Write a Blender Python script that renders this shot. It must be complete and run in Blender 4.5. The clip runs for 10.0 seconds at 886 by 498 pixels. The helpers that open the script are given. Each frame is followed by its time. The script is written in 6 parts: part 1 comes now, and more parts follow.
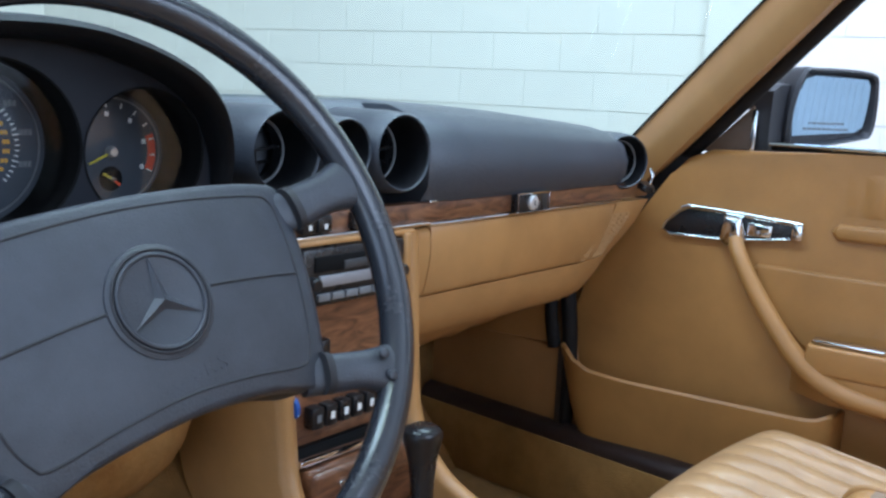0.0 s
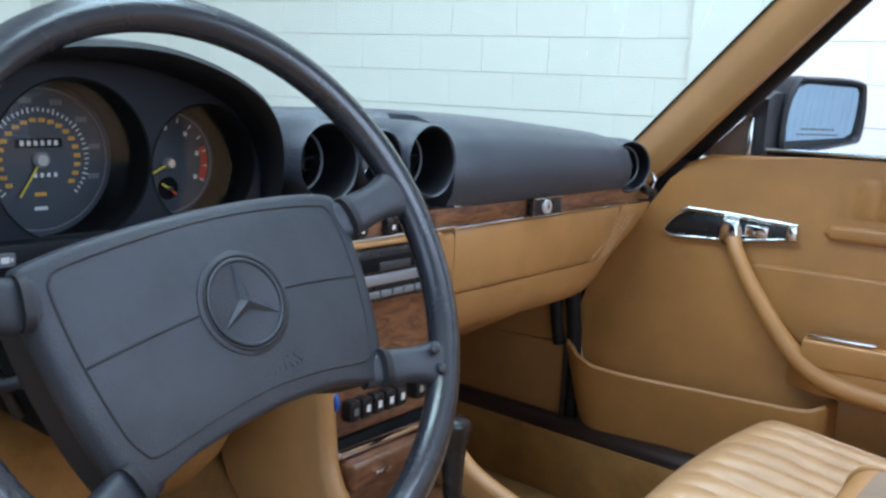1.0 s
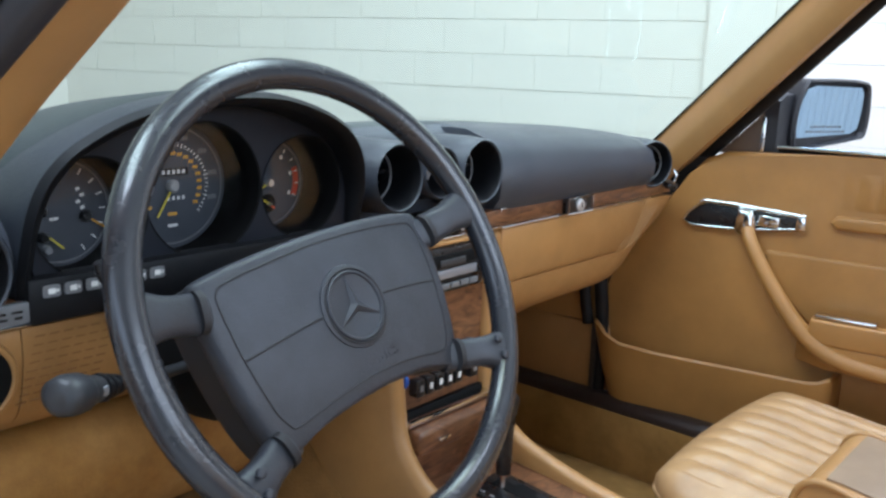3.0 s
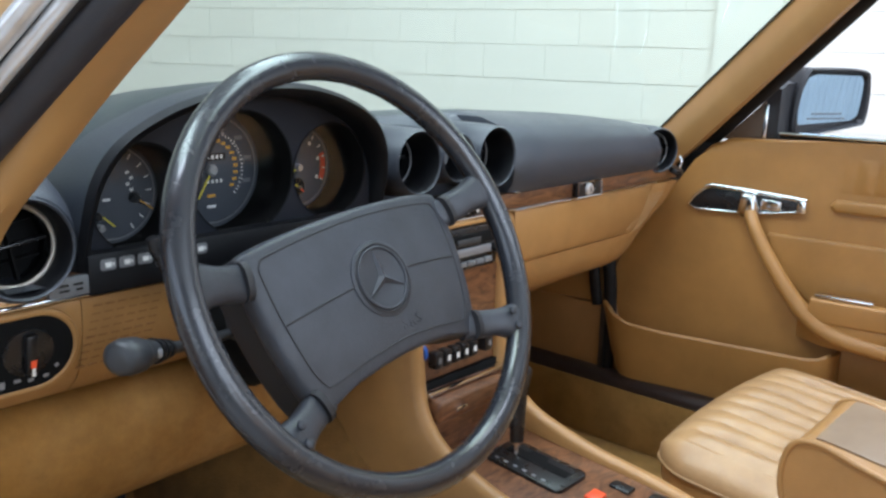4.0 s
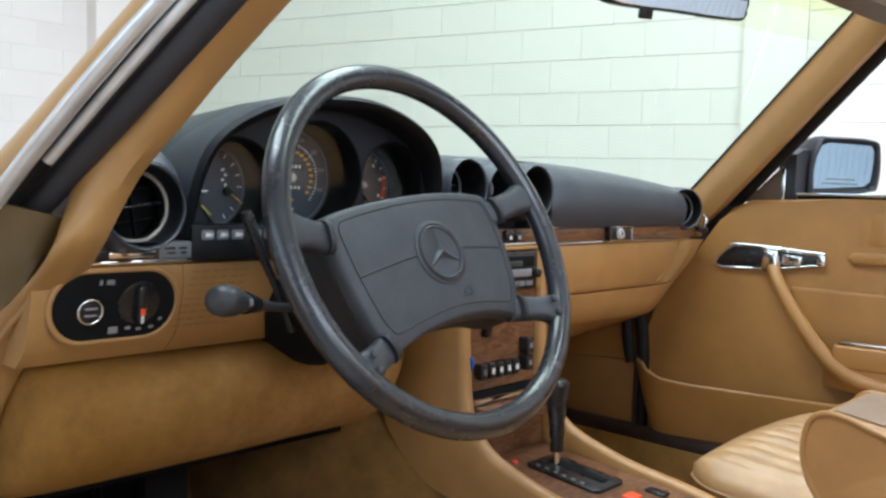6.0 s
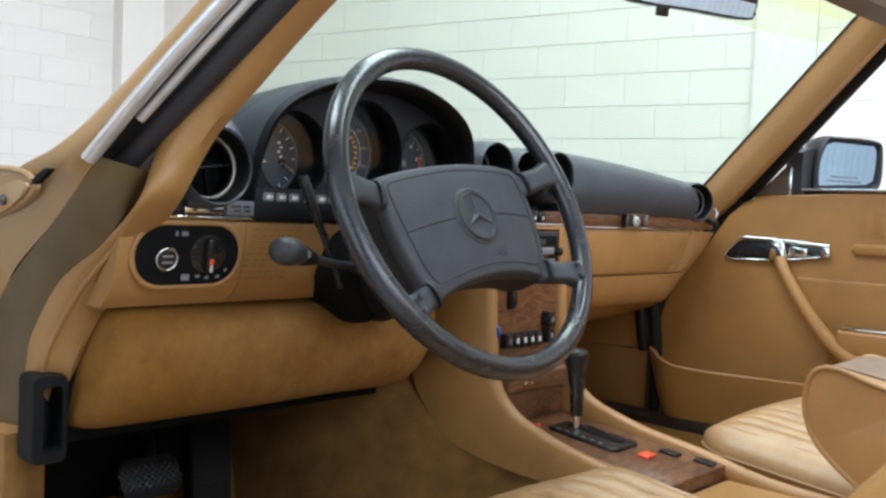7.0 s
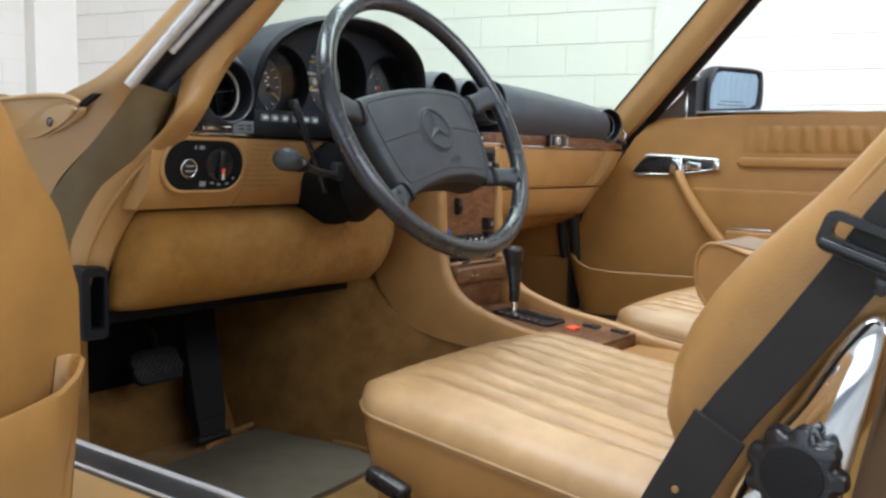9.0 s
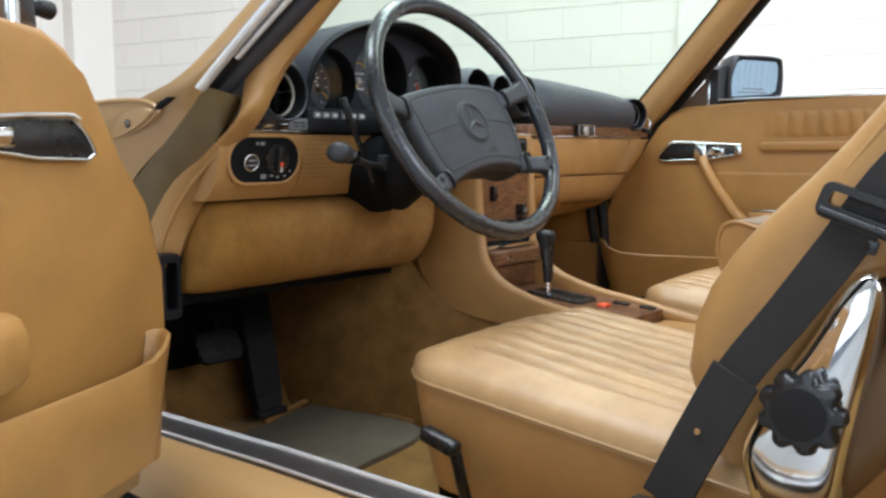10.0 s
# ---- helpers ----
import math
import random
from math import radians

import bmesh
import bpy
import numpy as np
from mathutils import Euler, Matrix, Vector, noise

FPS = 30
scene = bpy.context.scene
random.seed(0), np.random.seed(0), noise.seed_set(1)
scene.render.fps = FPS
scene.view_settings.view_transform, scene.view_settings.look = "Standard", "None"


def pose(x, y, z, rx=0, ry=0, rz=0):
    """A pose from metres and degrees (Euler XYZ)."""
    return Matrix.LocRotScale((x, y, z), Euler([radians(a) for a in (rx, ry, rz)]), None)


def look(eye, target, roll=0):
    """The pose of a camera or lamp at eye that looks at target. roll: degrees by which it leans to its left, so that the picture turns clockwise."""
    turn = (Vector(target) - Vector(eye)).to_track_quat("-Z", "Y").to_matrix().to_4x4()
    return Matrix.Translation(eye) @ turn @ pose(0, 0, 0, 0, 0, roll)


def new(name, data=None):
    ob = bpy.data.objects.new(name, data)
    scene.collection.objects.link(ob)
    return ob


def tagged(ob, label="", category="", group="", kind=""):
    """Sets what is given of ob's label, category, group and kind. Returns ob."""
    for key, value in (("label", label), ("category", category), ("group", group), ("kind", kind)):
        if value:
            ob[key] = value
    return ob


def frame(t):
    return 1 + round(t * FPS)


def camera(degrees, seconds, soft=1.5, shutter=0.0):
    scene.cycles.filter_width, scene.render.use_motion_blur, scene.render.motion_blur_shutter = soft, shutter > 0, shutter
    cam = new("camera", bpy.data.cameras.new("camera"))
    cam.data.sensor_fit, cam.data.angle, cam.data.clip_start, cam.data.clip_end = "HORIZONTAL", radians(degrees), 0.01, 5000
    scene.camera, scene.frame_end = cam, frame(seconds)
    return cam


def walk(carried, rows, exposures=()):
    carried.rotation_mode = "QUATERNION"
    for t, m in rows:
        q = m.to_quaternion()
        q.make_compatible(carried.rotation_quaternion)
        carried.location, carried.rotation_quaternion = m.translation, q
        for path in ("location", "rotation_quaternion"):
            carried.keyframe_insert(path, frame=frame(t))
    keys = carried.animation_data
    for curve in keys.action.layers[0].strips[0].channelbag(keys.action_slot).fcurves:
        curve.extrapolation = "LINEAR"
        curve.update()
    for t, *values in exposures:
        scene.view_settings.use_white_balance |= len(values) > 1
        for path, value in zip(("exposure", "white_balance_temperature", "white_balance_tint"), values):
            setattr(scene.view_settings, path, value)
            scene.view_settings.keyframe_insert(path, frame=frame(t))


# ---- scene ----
cam = camera(53.3, 10.0, soft=2.6, shutter=0.4)
PATH = [
    (0, (-0.294, -0.487, 0.958), (1.203, 0.791, 0.602), 2.7),
    (0.5, (-0.334, -0.481, 0.966), (1.18, 0.775, 0.608), 2.8),
    (1, (-0.374, -0.484, 0.97), (1.153, 0.758, 0.615), 2.6),
    (1.5, (-0.408, -0.502, 0.971), (1.118, 0.744, 0.627), 1.7),
    (2, (-0.446, -0.525, 0.982), (1.07, 0.734, 0.638), 1.0),
    (2.5, (-0.479, -0.523, 1.014), (1.031, 0.729, 0.623), 1.7),
    (2.7, (-0.495, -0.527, 1.025), (1.010, 0.725, 0.617), 2.0),
    (3.8, (-0.571, -0.579, 1.038), (0.901, 0.6995, 0.593), 1.2),
    (4, (-0.581, -0.582, 1.036), (0.896, 0.691, 0.591), 1.6),
    (4.5, (-0.609, -0.595, 1.004), (0.888, 0.674, 0.62), 1.4),
    (5, (-0.639, -0.618, 0.975), (0.862, 0.667, 0.663), 1.7),
    (5.5, (-0.669, -0.657, 0.936), (0.806, 0.675, 0.714), 1.5),
    (5.7, (-0.683, -0.662, 0.915), (0.786, 0.683, 0.734), 1.5),
    (6.8, (-0.788, -0.708, 0.840), (0.653, 0.675, 0.7445), 2.6),
    (7, (-0.809, -0.722, 0.824), (0.637, 0.658, 0.735), 2.5),
    (7.5, (-0.867, -0.746, 0.796), (0.611, 0.597, 0.691), 2.4),
    (8, (-0.935, -0.784, 0.776), (0.586, 0.508, 0.638), 2.0),
    (8.5, (-0.995, -0.812, 0.776), (0.56, 0.432, 0.596), 1.8),
    (9, (-1.05, -0.84, 0.776), (0.519, 0.383, 0.571), 1.1),
    (9.5, (-1.099, -0.862, 0.776), (0.463, 0.367, 0.558), 0.5),
    (10, (-1.155, -0.898, 0.769), (0.373, 0.373, 0.552), -0.3),
]
LOOKS = [(0, 0.04, 5250, 10), (1, 0.04, 5350, 10), (2.5, 0.08, 5650, 10), (4.5, 0.15, 6000, 10), (7, 0.05, 6150, 10), (10, 0.12, 6300, 10)]
walk(cam, [(t, look(eye, target, roll)) for t, eye, target, roll in PATH], LOOKS)

CX = 0.36                      # the car's middle; x to its right, y to its nose

# ---- light: unseen lamps for assumed doorway and roof daylight, white room round it ----
world = bpy.data.worlds.new("sky")
scene.world = world
world.use_nodes = True
wt = world.node_tree
sky = wt.nodes.new("ShaderNodeTexSky")
sky.sky_type = "NISHITA"
sky.sun_disc = False
sky.sun_elevation = radians(48)
sky.sun_rotation = radians(200)
wt.links.new(sky.outputs[0], wt.nodes["Background"].inputs[0])
wt.nodes["Background"].inputs[1].default_value = 0.12


def area(name, place, target, w, h, power, colour):
    d = bpy.data.lights.new(name, "AREA")
    d.shape, d.size, d.size_y, d.energy, d.color = "RECTANGLE", w, h, power, colour
    ob = new(name, d)
    ob.matrix_world = look(place, target)
    return ob


area("daylight_back", (0.6, -4.95, 2.35), (0.3, 0.0, 0.9), 4.2, 2.9, 190, (0.85, 0.925, 1.0))
area("daylight_side", (-4.35, -0.6, 1.9), (0.0, 0.0, 1.0), 4.0, 3.0, 64, (0.85, 0.925, 1.0))
area("roof_light_a", (-1.1, 0.3, 3.9), (-1.1, 0.3, 0.0), 1.0, 3.0, 140, (0.85, 0.925, 1.0))
area("roof_light_b", (1.55, 0.2, 3.9), (1.55, 0.2, 0.0), 1.0, 4.0, 158, (0.85, 0.925, 1.0))

# ---- materials ----
def material(name, colour, rough=0.5, metal=0.0, spec=0.5, coat=0.0, grain=0.0, grain_size=0.002, stain=0.0, stain_size=0.08, stain_to=None, sheen=0.0, crease=0.0):
    """Principled surface with fine relief (grain) and large soft stains."""
    m = bpy.data.materials.new(name)
    m.use_nodes = True
    nt = m.node_tree
    b = nt.nodes["Principled BSDF"]
    b.inputs["Roughness"].default_value = rough
    b.inputs["Metallic"].default_value = metal
    b.inputs["Specular IOR Level"].default_value = spec
    b.inputs["Coat Weight"].default_value = coat
    b.inputs["Coat Roughness"].default_value = 0.12
    b.inputs["Sheen Weight"].default_value = sheen
    b.inputs["Base Color"].default_value = (*colour, 1)
    if not (grain or stain):
        return m
    co = nt.nodes.new("ShaderNodeTexCoord")
    if stain:
        n1 = nt.nodes.new("ShaderNodeTexNoise")
        n1.inputs["Scale"].default_value = 1.0 / stain_size
        n1.inputs["Detail"].default_value = 5
        n1.inputs["Roughness"].default_value = 0.62
        nt.links.new(co.outputs["Object"], n1.inputs["Vector"])
        ramp = nt.nodes.new("ShaderNodeMapRange")
        ramp.inputs["From Min"].default_value, ramp.inputs["From Max"].default_value = 0.35, 0.72
        nt.links.new(n1.outputs["Fac"], ramp.inputs["Value"])
        mix = nt.nodes.new("ShaderNodeMix")
        mix.data_type = "RGBA"
        mix.inputs["A"].default_value = (*colour, 1)
        to = stain_to or tuple(c * (1 - stain) for c in colour)
        mix.inputs["B"].default_value = (*to, 1)
        nt.links.new(ramp.outputs[0], mix.inputs["Factor"])
        nt.links.new(mix.outputs["Result"], b.inputs["Base Color"])
        rr = nt.nodes.new("ShaderNodeMapRange")
        rr.inputs["To Min"].default_value, rr.inputs["To Max"].default_value = max(rough - 0.06, 0.02), min(rough + 0.1, 1)
        nt.links.new(n1.outputs["Fac"], rr.inputs["Value"])
        nt.links.new(rr.outputs[0], b.inputs["Roughness"])
    if grain:
        n2 = nt.nodes.new("ShaderNodeTexNoise")
        n2.inputs["Scale"].default_value = 1.0 / grain_size
        n2.inputs["Detail"].default_value = 3
        nt.links.new(co.outputs["Object"], n2.inputs["Vector"])
        bump = nt.nodes.new("ShaderNodeBump")
        bump.inputs["Strength"].default_value = grain
        bump.inputs["Distance"].default_value = grain_size * 0.5
        nt.links.new(n2.outputs["Fac"], bump.inputs["Height"])
        nt.links.new(bump.outputs[0], b.inputs["Normal"])
        if crease:
            n3 = nt.nodes.new("ShaderNodeTexNoise")
            n3.noise_type = "RIDGED_MULTIFRACTAL"
            n3.inputs["Scale"].default_value = 28.0
            n3.inputs["Detail"].default_value = 4
            n3.inputs["Distortion"].default_value = 0.6
            nt.links.new(co.outputs["Object"], n3.inputs["Vector"])
            cb = nt.nodes.new("ShaderNodeBump")
            cb.invert = True
            cb.inputs["Strength"].default_value = crease
            cb.inputs["Distance"].default_value = 0.0012
            nt.links.new(n3.outputs["Fac"], cb.inputs["Height"])
            nt.links.new(bump.outputs[0], cb.inputs["Normal"])
            nt.links.new(cb.outputs[0], b.inputs["Normal"])
    return m


def wood_material():
    m = bpy.data.materials.new("burl_wood")
    m.use_nodes = True
    nt = m.node_tree
    b = nt.nodes["Principled BSDF"]
    b.inputs["Roughness"].default_value = 0.35
    b.inputs["Coat Weight"].default_value = 0.35
    b.inputs["Coat Roughness"].default_value = 0.15
    co = nt.nodes.new("ShaderNodeTexCoord")
    mp = nt.nodes.new("ShaderNodeMapping")
    mp.inputs["Scale"].default_value = (22, 60, 70)
    n = nt.nodes.new("ShaderNodeTexNoise")
    n.inputs["Scale"].default_value, n.inputs["Detail"].default_value, n.inputs["Distortion"].default_value = 1.0, 8, 1.8
    r = nt.nodes.new("ShaderNodeValToRGB")
    r.color_ramp.elements[0].position, r.color_ramp.elements[0].color = 0.3, (0.062, 0.024, 0.011, 1)
    r.color_ramp.elements[1].position, r.color_ramp.elements[1].color = 0.72, (0.25, 0.112, 0.050, 1)
    nt.links.new(co.outputs["Object"], mp.inputs["Vector"])
    nt.links.new(mp.outputs[0], n.inputs["Vector"])
    nt.links.new(n.outputs["Fac"], r.inputs["Fac"])
    nt.links.new(r.outputs[0], b.inputs["Base Color"])
    return m


def glass_material(name, tint, gloss=1.0, base=0.05):
    """A thin pane: clear with a tint, glossier at a slant."""
    m = bpy.data.materials.new(name)
    m.use_nodes = True
    nt = m.node_tree
    nt.nodes.remove(nt.nodes["Principled BSDF"])
    tr = nt.nodes.new("ShaderNodeBsdfTransparent")
    tr.inputs[0].default_value = (*tint, 1)
    gl = nt.nodes.new("ShaderNodeBsdfGlossy")
    gl.inputs["Roughness"].default_value = 0.01
    gl.inputs["Color"].default_value = (gloss, gloss, gloss, 1)
    lw = nt.nodes.new("ShaderNodeLayerWeight")
    lw.inputs["Blend"].default_value = 0.5
    pw = nt.nodes.new("ShaderNodeMath")
    pw.operation = "POWER"
    pw.inputs[1].default_value = 5.0
    mr = nt.nodes.new("ShaderNodeMapRange")
    mr.inputs["To Min"].default_value, mr.inputs["To Max"].default_value = base, 0.9
    nt.links.new(lw.outputs["Facing"], pw.inputs[0])
    nt.links.new(pw.outputs[0], mr.inputs["Value"])
    mx = nt.nodes.new("ShaderNodeMixShader")
    nt.links.new(mr.outputs[0], mx.inputs[0])
    nt.links.new(tr.outputs[0], mx.inputs[1])
    nt.links.new(gl.outputs[0], mx.inputs[2])
    nt.links.new(mx.outputs[0], nt.nodes["Material Output"].inputs[0])
    return m


def suede_material():
    """Knee panel: worn and mottled, paler in the middle, browner towards its outer end."""
    m = material("worn_tan_knee_panel", (0.365, 0.194, 0.060), 0.7, grain=0.5, grain_size=0.002, stain=0.3, stain_size=0.06, stain_to=(0.27, 0.125, 0.030), sheen=0.0, spec=0.2)
    nt = m.node_tree
    b = nt.nodes["Principled BSDF"]
    old = b.inputs["Base Color"].links[0].from_socket
    co = nt.nodes.new("ShaderNodeTexCoord")
    sx = nt.nodes.new("ShaderNodeSeparateXYZ")
    nt.links.new(co.outputs["Object"], sx.inputs[0])
    n = nt.nodes.new("ShaderNodeTexNoise")
    n.inputs["Scale"].default_value, n.inputs["Detail"].default_value = 9.0, 6
    nt.links.new(co.outputs["Object"], n.inputs["Vector"])
    ad = nt.nodes.new("ShaderNodeMath")
    ad.operation = "MULTIPLY_ADD"
    ad.inputs[1].default_value = 0.45
    nt.links.new(n.outputs["Fac"], ad.inputs[0])
    nt.links.new(sx.outputs["X"], ad.inputs[2])
    mr = nt.nodes.new("ShaderNodeMapRange")
    mr.inputs["From Min"].default_value, mr.inputs["From Max"].default_value = -0.10, 0.20
    nt.links.new(ad.outputs[0], mr.inputs["Value"])
    mix = nt.nodes.new("ShaderNodeMix")
    mix.data_type = "RGBA"
    mix.inputs["A"].default_value = (0.255, 0.118, 0.022, 1)
    nt.links.new(mr.outputs[0], mix.inputs["Factor"])
    nt.links.new(old, mix.inputs["B"])
    nap = nt.nodes.new("ShaderNodeTexNoise")
    nap.inputs["Scale"].default_value, nap.inputs["Detail"].default_value, nap.inputs["Roughness"].default_value = 34.0, 8, 0.75
    nt.links.new(co.outputs["Object"], nap.inputs["Vector"])
    nr = nt.nodes.new("ShaderNodeMapRange")
    nr.inputs["From Min"].default_value, nr.inputs["From Max"].default_value = 0.3, 0.7
    nr.inputs["To Min"].default_value, nr.inputs["To Max"].default_value = 0.80, 1.18
    nt.links.new(nap.outputs["Fac"], nr.inputs["Value"])
    mul = nt.nodes.new("ShaderNodeMix")
    mul.data_type, mul.blend_type = "RGBA", "MULTIPLY"
    mul.inputs["Factor"].default_value = 1
    nt.links.new(mix.outputs["Result"], mul.inputs["A"])
    nt.links.new(nr.outputs[0], mul.inputs["B"])
    nt.links.new(mul.outputs["Result"], b.inputs["Base Color"])
    return m


def wall_material():
    """Painted block: each block a little different, dirt specks, soft relief."""
    m = material("painted_block", (0.815, 0.762, 0.705), 0.6, grain=0.5, grain_size=0.006, stain=0.06, stain_size=0.5)
    nt = m.node_tree
    b = nt.nodes["Principled BSDF"]
    old = b.inputs["Base Color"].links[0].from_socket
    info = nt.nodes.new("ShaderNodeObjectInfo")
    mr = nt.nodes.new("ShaderNodeMapRange")
    mr.inputs["To Min"].default_value, mr.inputs["To Max"].default_value = 0.98, 1.015
    nt.links.new(info.outputs["Random"], mr.inputs["Value"])
    mul = nt.nodes.new("ShaderNodeMix")
    mul.data_type, mul.blend_type = "RGBA", "MULTIPLY"
    mul.inputs["Factor"].default_value = 1
    nt.links.new(old, mul.inputs["A"])
    nt.links.new(mr.outputs[0], mul.inputs["B"])
    nt.links.new(mul.outputs["Result"], b.inputs["Base Color"])
    return m


TAN = material("tan_leather", (0.43, 0.226, 0.075), 0.35, grain=0.5, grain_size=0.0020, stain=0.24, stain_size=0.10, crease=0.12)
TAN_DOOR = material("tan_door_leather", (0.395, 0.198, 0.054), 0.36, grain=0.5, grain_size=0.0020, stain=0.20, stain_size=0.10, crease=0.12)
# Paler copy of TAN, the light on the cushions put into its colour.
TAN_PALE = material("pale_tan_leather", (0.47, 0.290, 0.132), 0.31, grain=0.45, grain_size=0.0018, stain=0.18, stain_size=0.07, stain_to=(0.35, 0.205, 0.088), crease=0.6)
TAN_SUEDE = suede_material()
TAN_TRIM = material("tan_vinyl_trim", (0.40, 0.212, 0.070), 0.38, grain=0.25, grain_size=0.0014, stain=0.15, stain_size=0.1)
PAINT = material("gold_beige_paint", (0.37, 0.215, 0.084), 0.32, coat=0.5, grain=0.05, grain_size=0.001, stain=0.08, stain_size=0.2)
# darker olive tone for the band on the left door post
OLIVE = material("olive_door_post", (0.132, 0.087, 0.034), 0.45, stain=0.25, stain_size=0.06)
ARM_TOP = material("worn_grey_brown_leather", (0.27, 0.18, 0.105), 0.42, grain=0.4, grain_size=0.0018, stain=0.25, stain_size=0.06)
PAD = material("black_dash_vinyl", (0.046, 0.052, 0.064), 0.35, grain=0.7, grain_size=0.0022, stain=0.15, stain_size=0.1)
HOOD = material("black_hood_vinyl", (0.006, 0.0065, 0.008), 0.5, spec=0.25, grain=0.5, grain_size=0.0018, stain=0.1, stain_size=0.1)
PANEL = material("slate_instrument_panel", (0.011, 0.013, 0.019), 0.5, spec=0.25, grain=0.2, grain_size=0.0012, stain=0.1, stain_size=0.05)
WHEEL = material("dark_grey_wheel_foam", (0.038, 0.042, 0.051), 0.40, grain=0.6, grain_size=0.0016, stain=0.32, stain_size=0.035)
RIM = material("polished_dark_rim", (0.024, 0.026, 0.031), 0.24, coat=0.35, grain=0.2, grain_size=0.0016, stain=0.15, stain_size=0.03)
GROOVE = material("black_groove", (0.016, 0.016, 0.018), 0.6)
RING = material("pale_vent_ring", (0.42, 0.385, 0.33), 0.32, metal=0.7, stain=0.2, stain_size=0.02)
BLACK = material("black_plastic", (0.012, 0.012, 0.013), 0.26, grain=0.15, grain_size=0.001, stain=0.2, stain_size=0.03)
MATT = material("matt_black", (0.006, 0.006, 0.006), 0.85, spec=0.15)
RUBBER = material("black_rubber", (0.012, 0.011, 0.011), 0.6, spec=0.25, grain=0.4, grain_size=0.003, stain=0.2, stain_size=0.03)
WEB = material("black_webbing", (0.019, 0.016, 0.0145), 0.75, grain=0.8, grain_size=0.0012, stain=0.2, stain_size=0.05)
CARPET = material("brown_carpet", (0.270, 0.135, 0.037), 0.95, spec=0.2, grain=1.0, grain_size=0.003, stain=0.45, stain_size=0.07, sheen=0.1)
MAT = material("grey_rubber_mat", (0.19, 0.165, 0.112), 0.8, grain=0.8, grain_size=0.004, stain=0.2, stain_size=0.06)
# Lighter copy of CARPET: light on the ledge and floor put into its colour.
CARPET_LIT = material("lit_brown_carpet", (0.400, 0.225, 0.062), 0.95, spec=0.2, grain=1.0, grain_size=0.003, stain=0.35, stain_size=0.06, sheen=0.1)
BOARD = material("brown_kick_board", (0.40, 0.215, 0.076), 0.6, grain=0.3, grain_size=0.002, stain=0.15, stain_size=0.08)
DARKSTRIP = material("dark_brown_sill_rubber", (0.03, 0.018, 0.014), 0.35, grain=0.2, grain_size=0.002, stain=0.3, stain_size=0.05)
CHROME = material("chrome", (0.78, 0.79, 0.80), 0.07, metal=1.0, stain=0.05, stain_size=0.03)
STEEL = material("brushed_sill_metal", (0.125, 0.118, 0.115), 0.30, metal=0.8, grain=0.2, grain_size=0.002, stain=0.35, stain_size=0.04)
WHITE = material("white_marking", (0.75, 0.75, 0.72), 0.6)
AMBER = material("amber_marking", (0.65, 0.33, 0.03), 0.6)
YELLOW = material("yellow_needle", (0.75, 0.62, 0.05), 0.5)
RED = material("red_marking", (0.62, 0.06, 0.02), 0.5)
ORANGE = material("orange_red_button", (0.85, 0.10, 0.03), 0.4)
BLUE = material("blue_wheel", (0.015, 0.07, 0.30), 0.4)
GREY = material("grey_plastic", (0.16, 0.165, 0.17), 0.4, grain=0.1, grain_size=0.001)
SILVER = material("silver_plastic", (0.30, 0.31, 0.33), 0.35, metal=0.4)
WOOD = wood_material()
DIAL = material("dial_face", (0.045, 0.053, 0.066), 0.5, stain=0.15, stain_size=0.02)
WALL = wall_material()
JOINT = material("joint_paint", (0.72, 0.69, 0.645), 0.8, stain=0.2, stain_size=0.2)
CONCRETE = material("concrete_floor", (0.42, 0.41, 0.39), 0.5, grain=0.3, grain_size=0.01, stain=0.25, stain_size=0.6)
CEIL = material("white_ceiling", (0.72, 0.72, 0.70), 0.8, stain=0.1, stain_size=0.8)
CARPET_SLOT = material("brown_slot_lining", (0.27, 0.135, 0.045), 0.7)
SCREEN = glass_material("tinted_windscreen", (0.79, 0.90, 0.805), 0.6)
SHADE = glass_material("yellow_green_shade_band", (0.97, 0.95, 0.68), 0.6, 0.02)
SHADE_LOW = glass_material("pale_shade_band", (0.985, 0.98, 0.86), 0.6, 0.02)
CLEAR = glass_material("clear_gauge_glass", (0.97, 0.97, 0.97), 0.8, 0.022)
MIRROR = material("mirror_glass", (0.56, 0.70, 0.82), 0.02, metal=1.0)
MIRROR2 = material("inside_mirror_glass", (0.85, 0.87, 0.9), 0.02, metal=1.0)
BODYDARK = material("dark_wing_mirror_plastic", (0.03, 0.03, 0.035), 0.42, grain=0.2, grain_size=0.0015, stain=0.2, stain_size=0.05)
TRIANGLE = material("brown_quarter_trim", (0.10, 0.055, 0.025), 0.4, stain=0.2, stain_size=0.04)
SHELL_SHADE = material("shaded_seat_shell", (0.15, 0.076, 0.028), 0.5, grain=0.2, grain_size=0.002, stain=0.2, stain_size=0.08)
SHUTTER = material("pale_shutter_metal", (0.74, 0.78, 0.82), 0.45, stain=0.1, stain_size=0.4)
STALK = material("dark_grey_stalk", (0.040, 0.042, 0.045), 0.4, grain=0.1, grain_size=0.001, stain=0.15, stain_size=0.02)
BRIGHT = material("bright_trim_metal", (0.76, 0.76, 0.76), 0.20, metal=0.6, stain=0.2, stain_size=0.03)
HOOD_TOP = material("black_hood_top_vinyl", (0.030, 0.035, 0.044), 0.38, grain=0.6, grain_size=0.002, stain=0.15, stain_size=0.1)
HEADER = material("grey_brown_header_vinyl", (0.17, 0.128, 0.088), 0.5, grain=0.3, grain_size=0.0015, stain=0.12, stain_size=0.1)

# ---- mesh tools ----
V = Vector


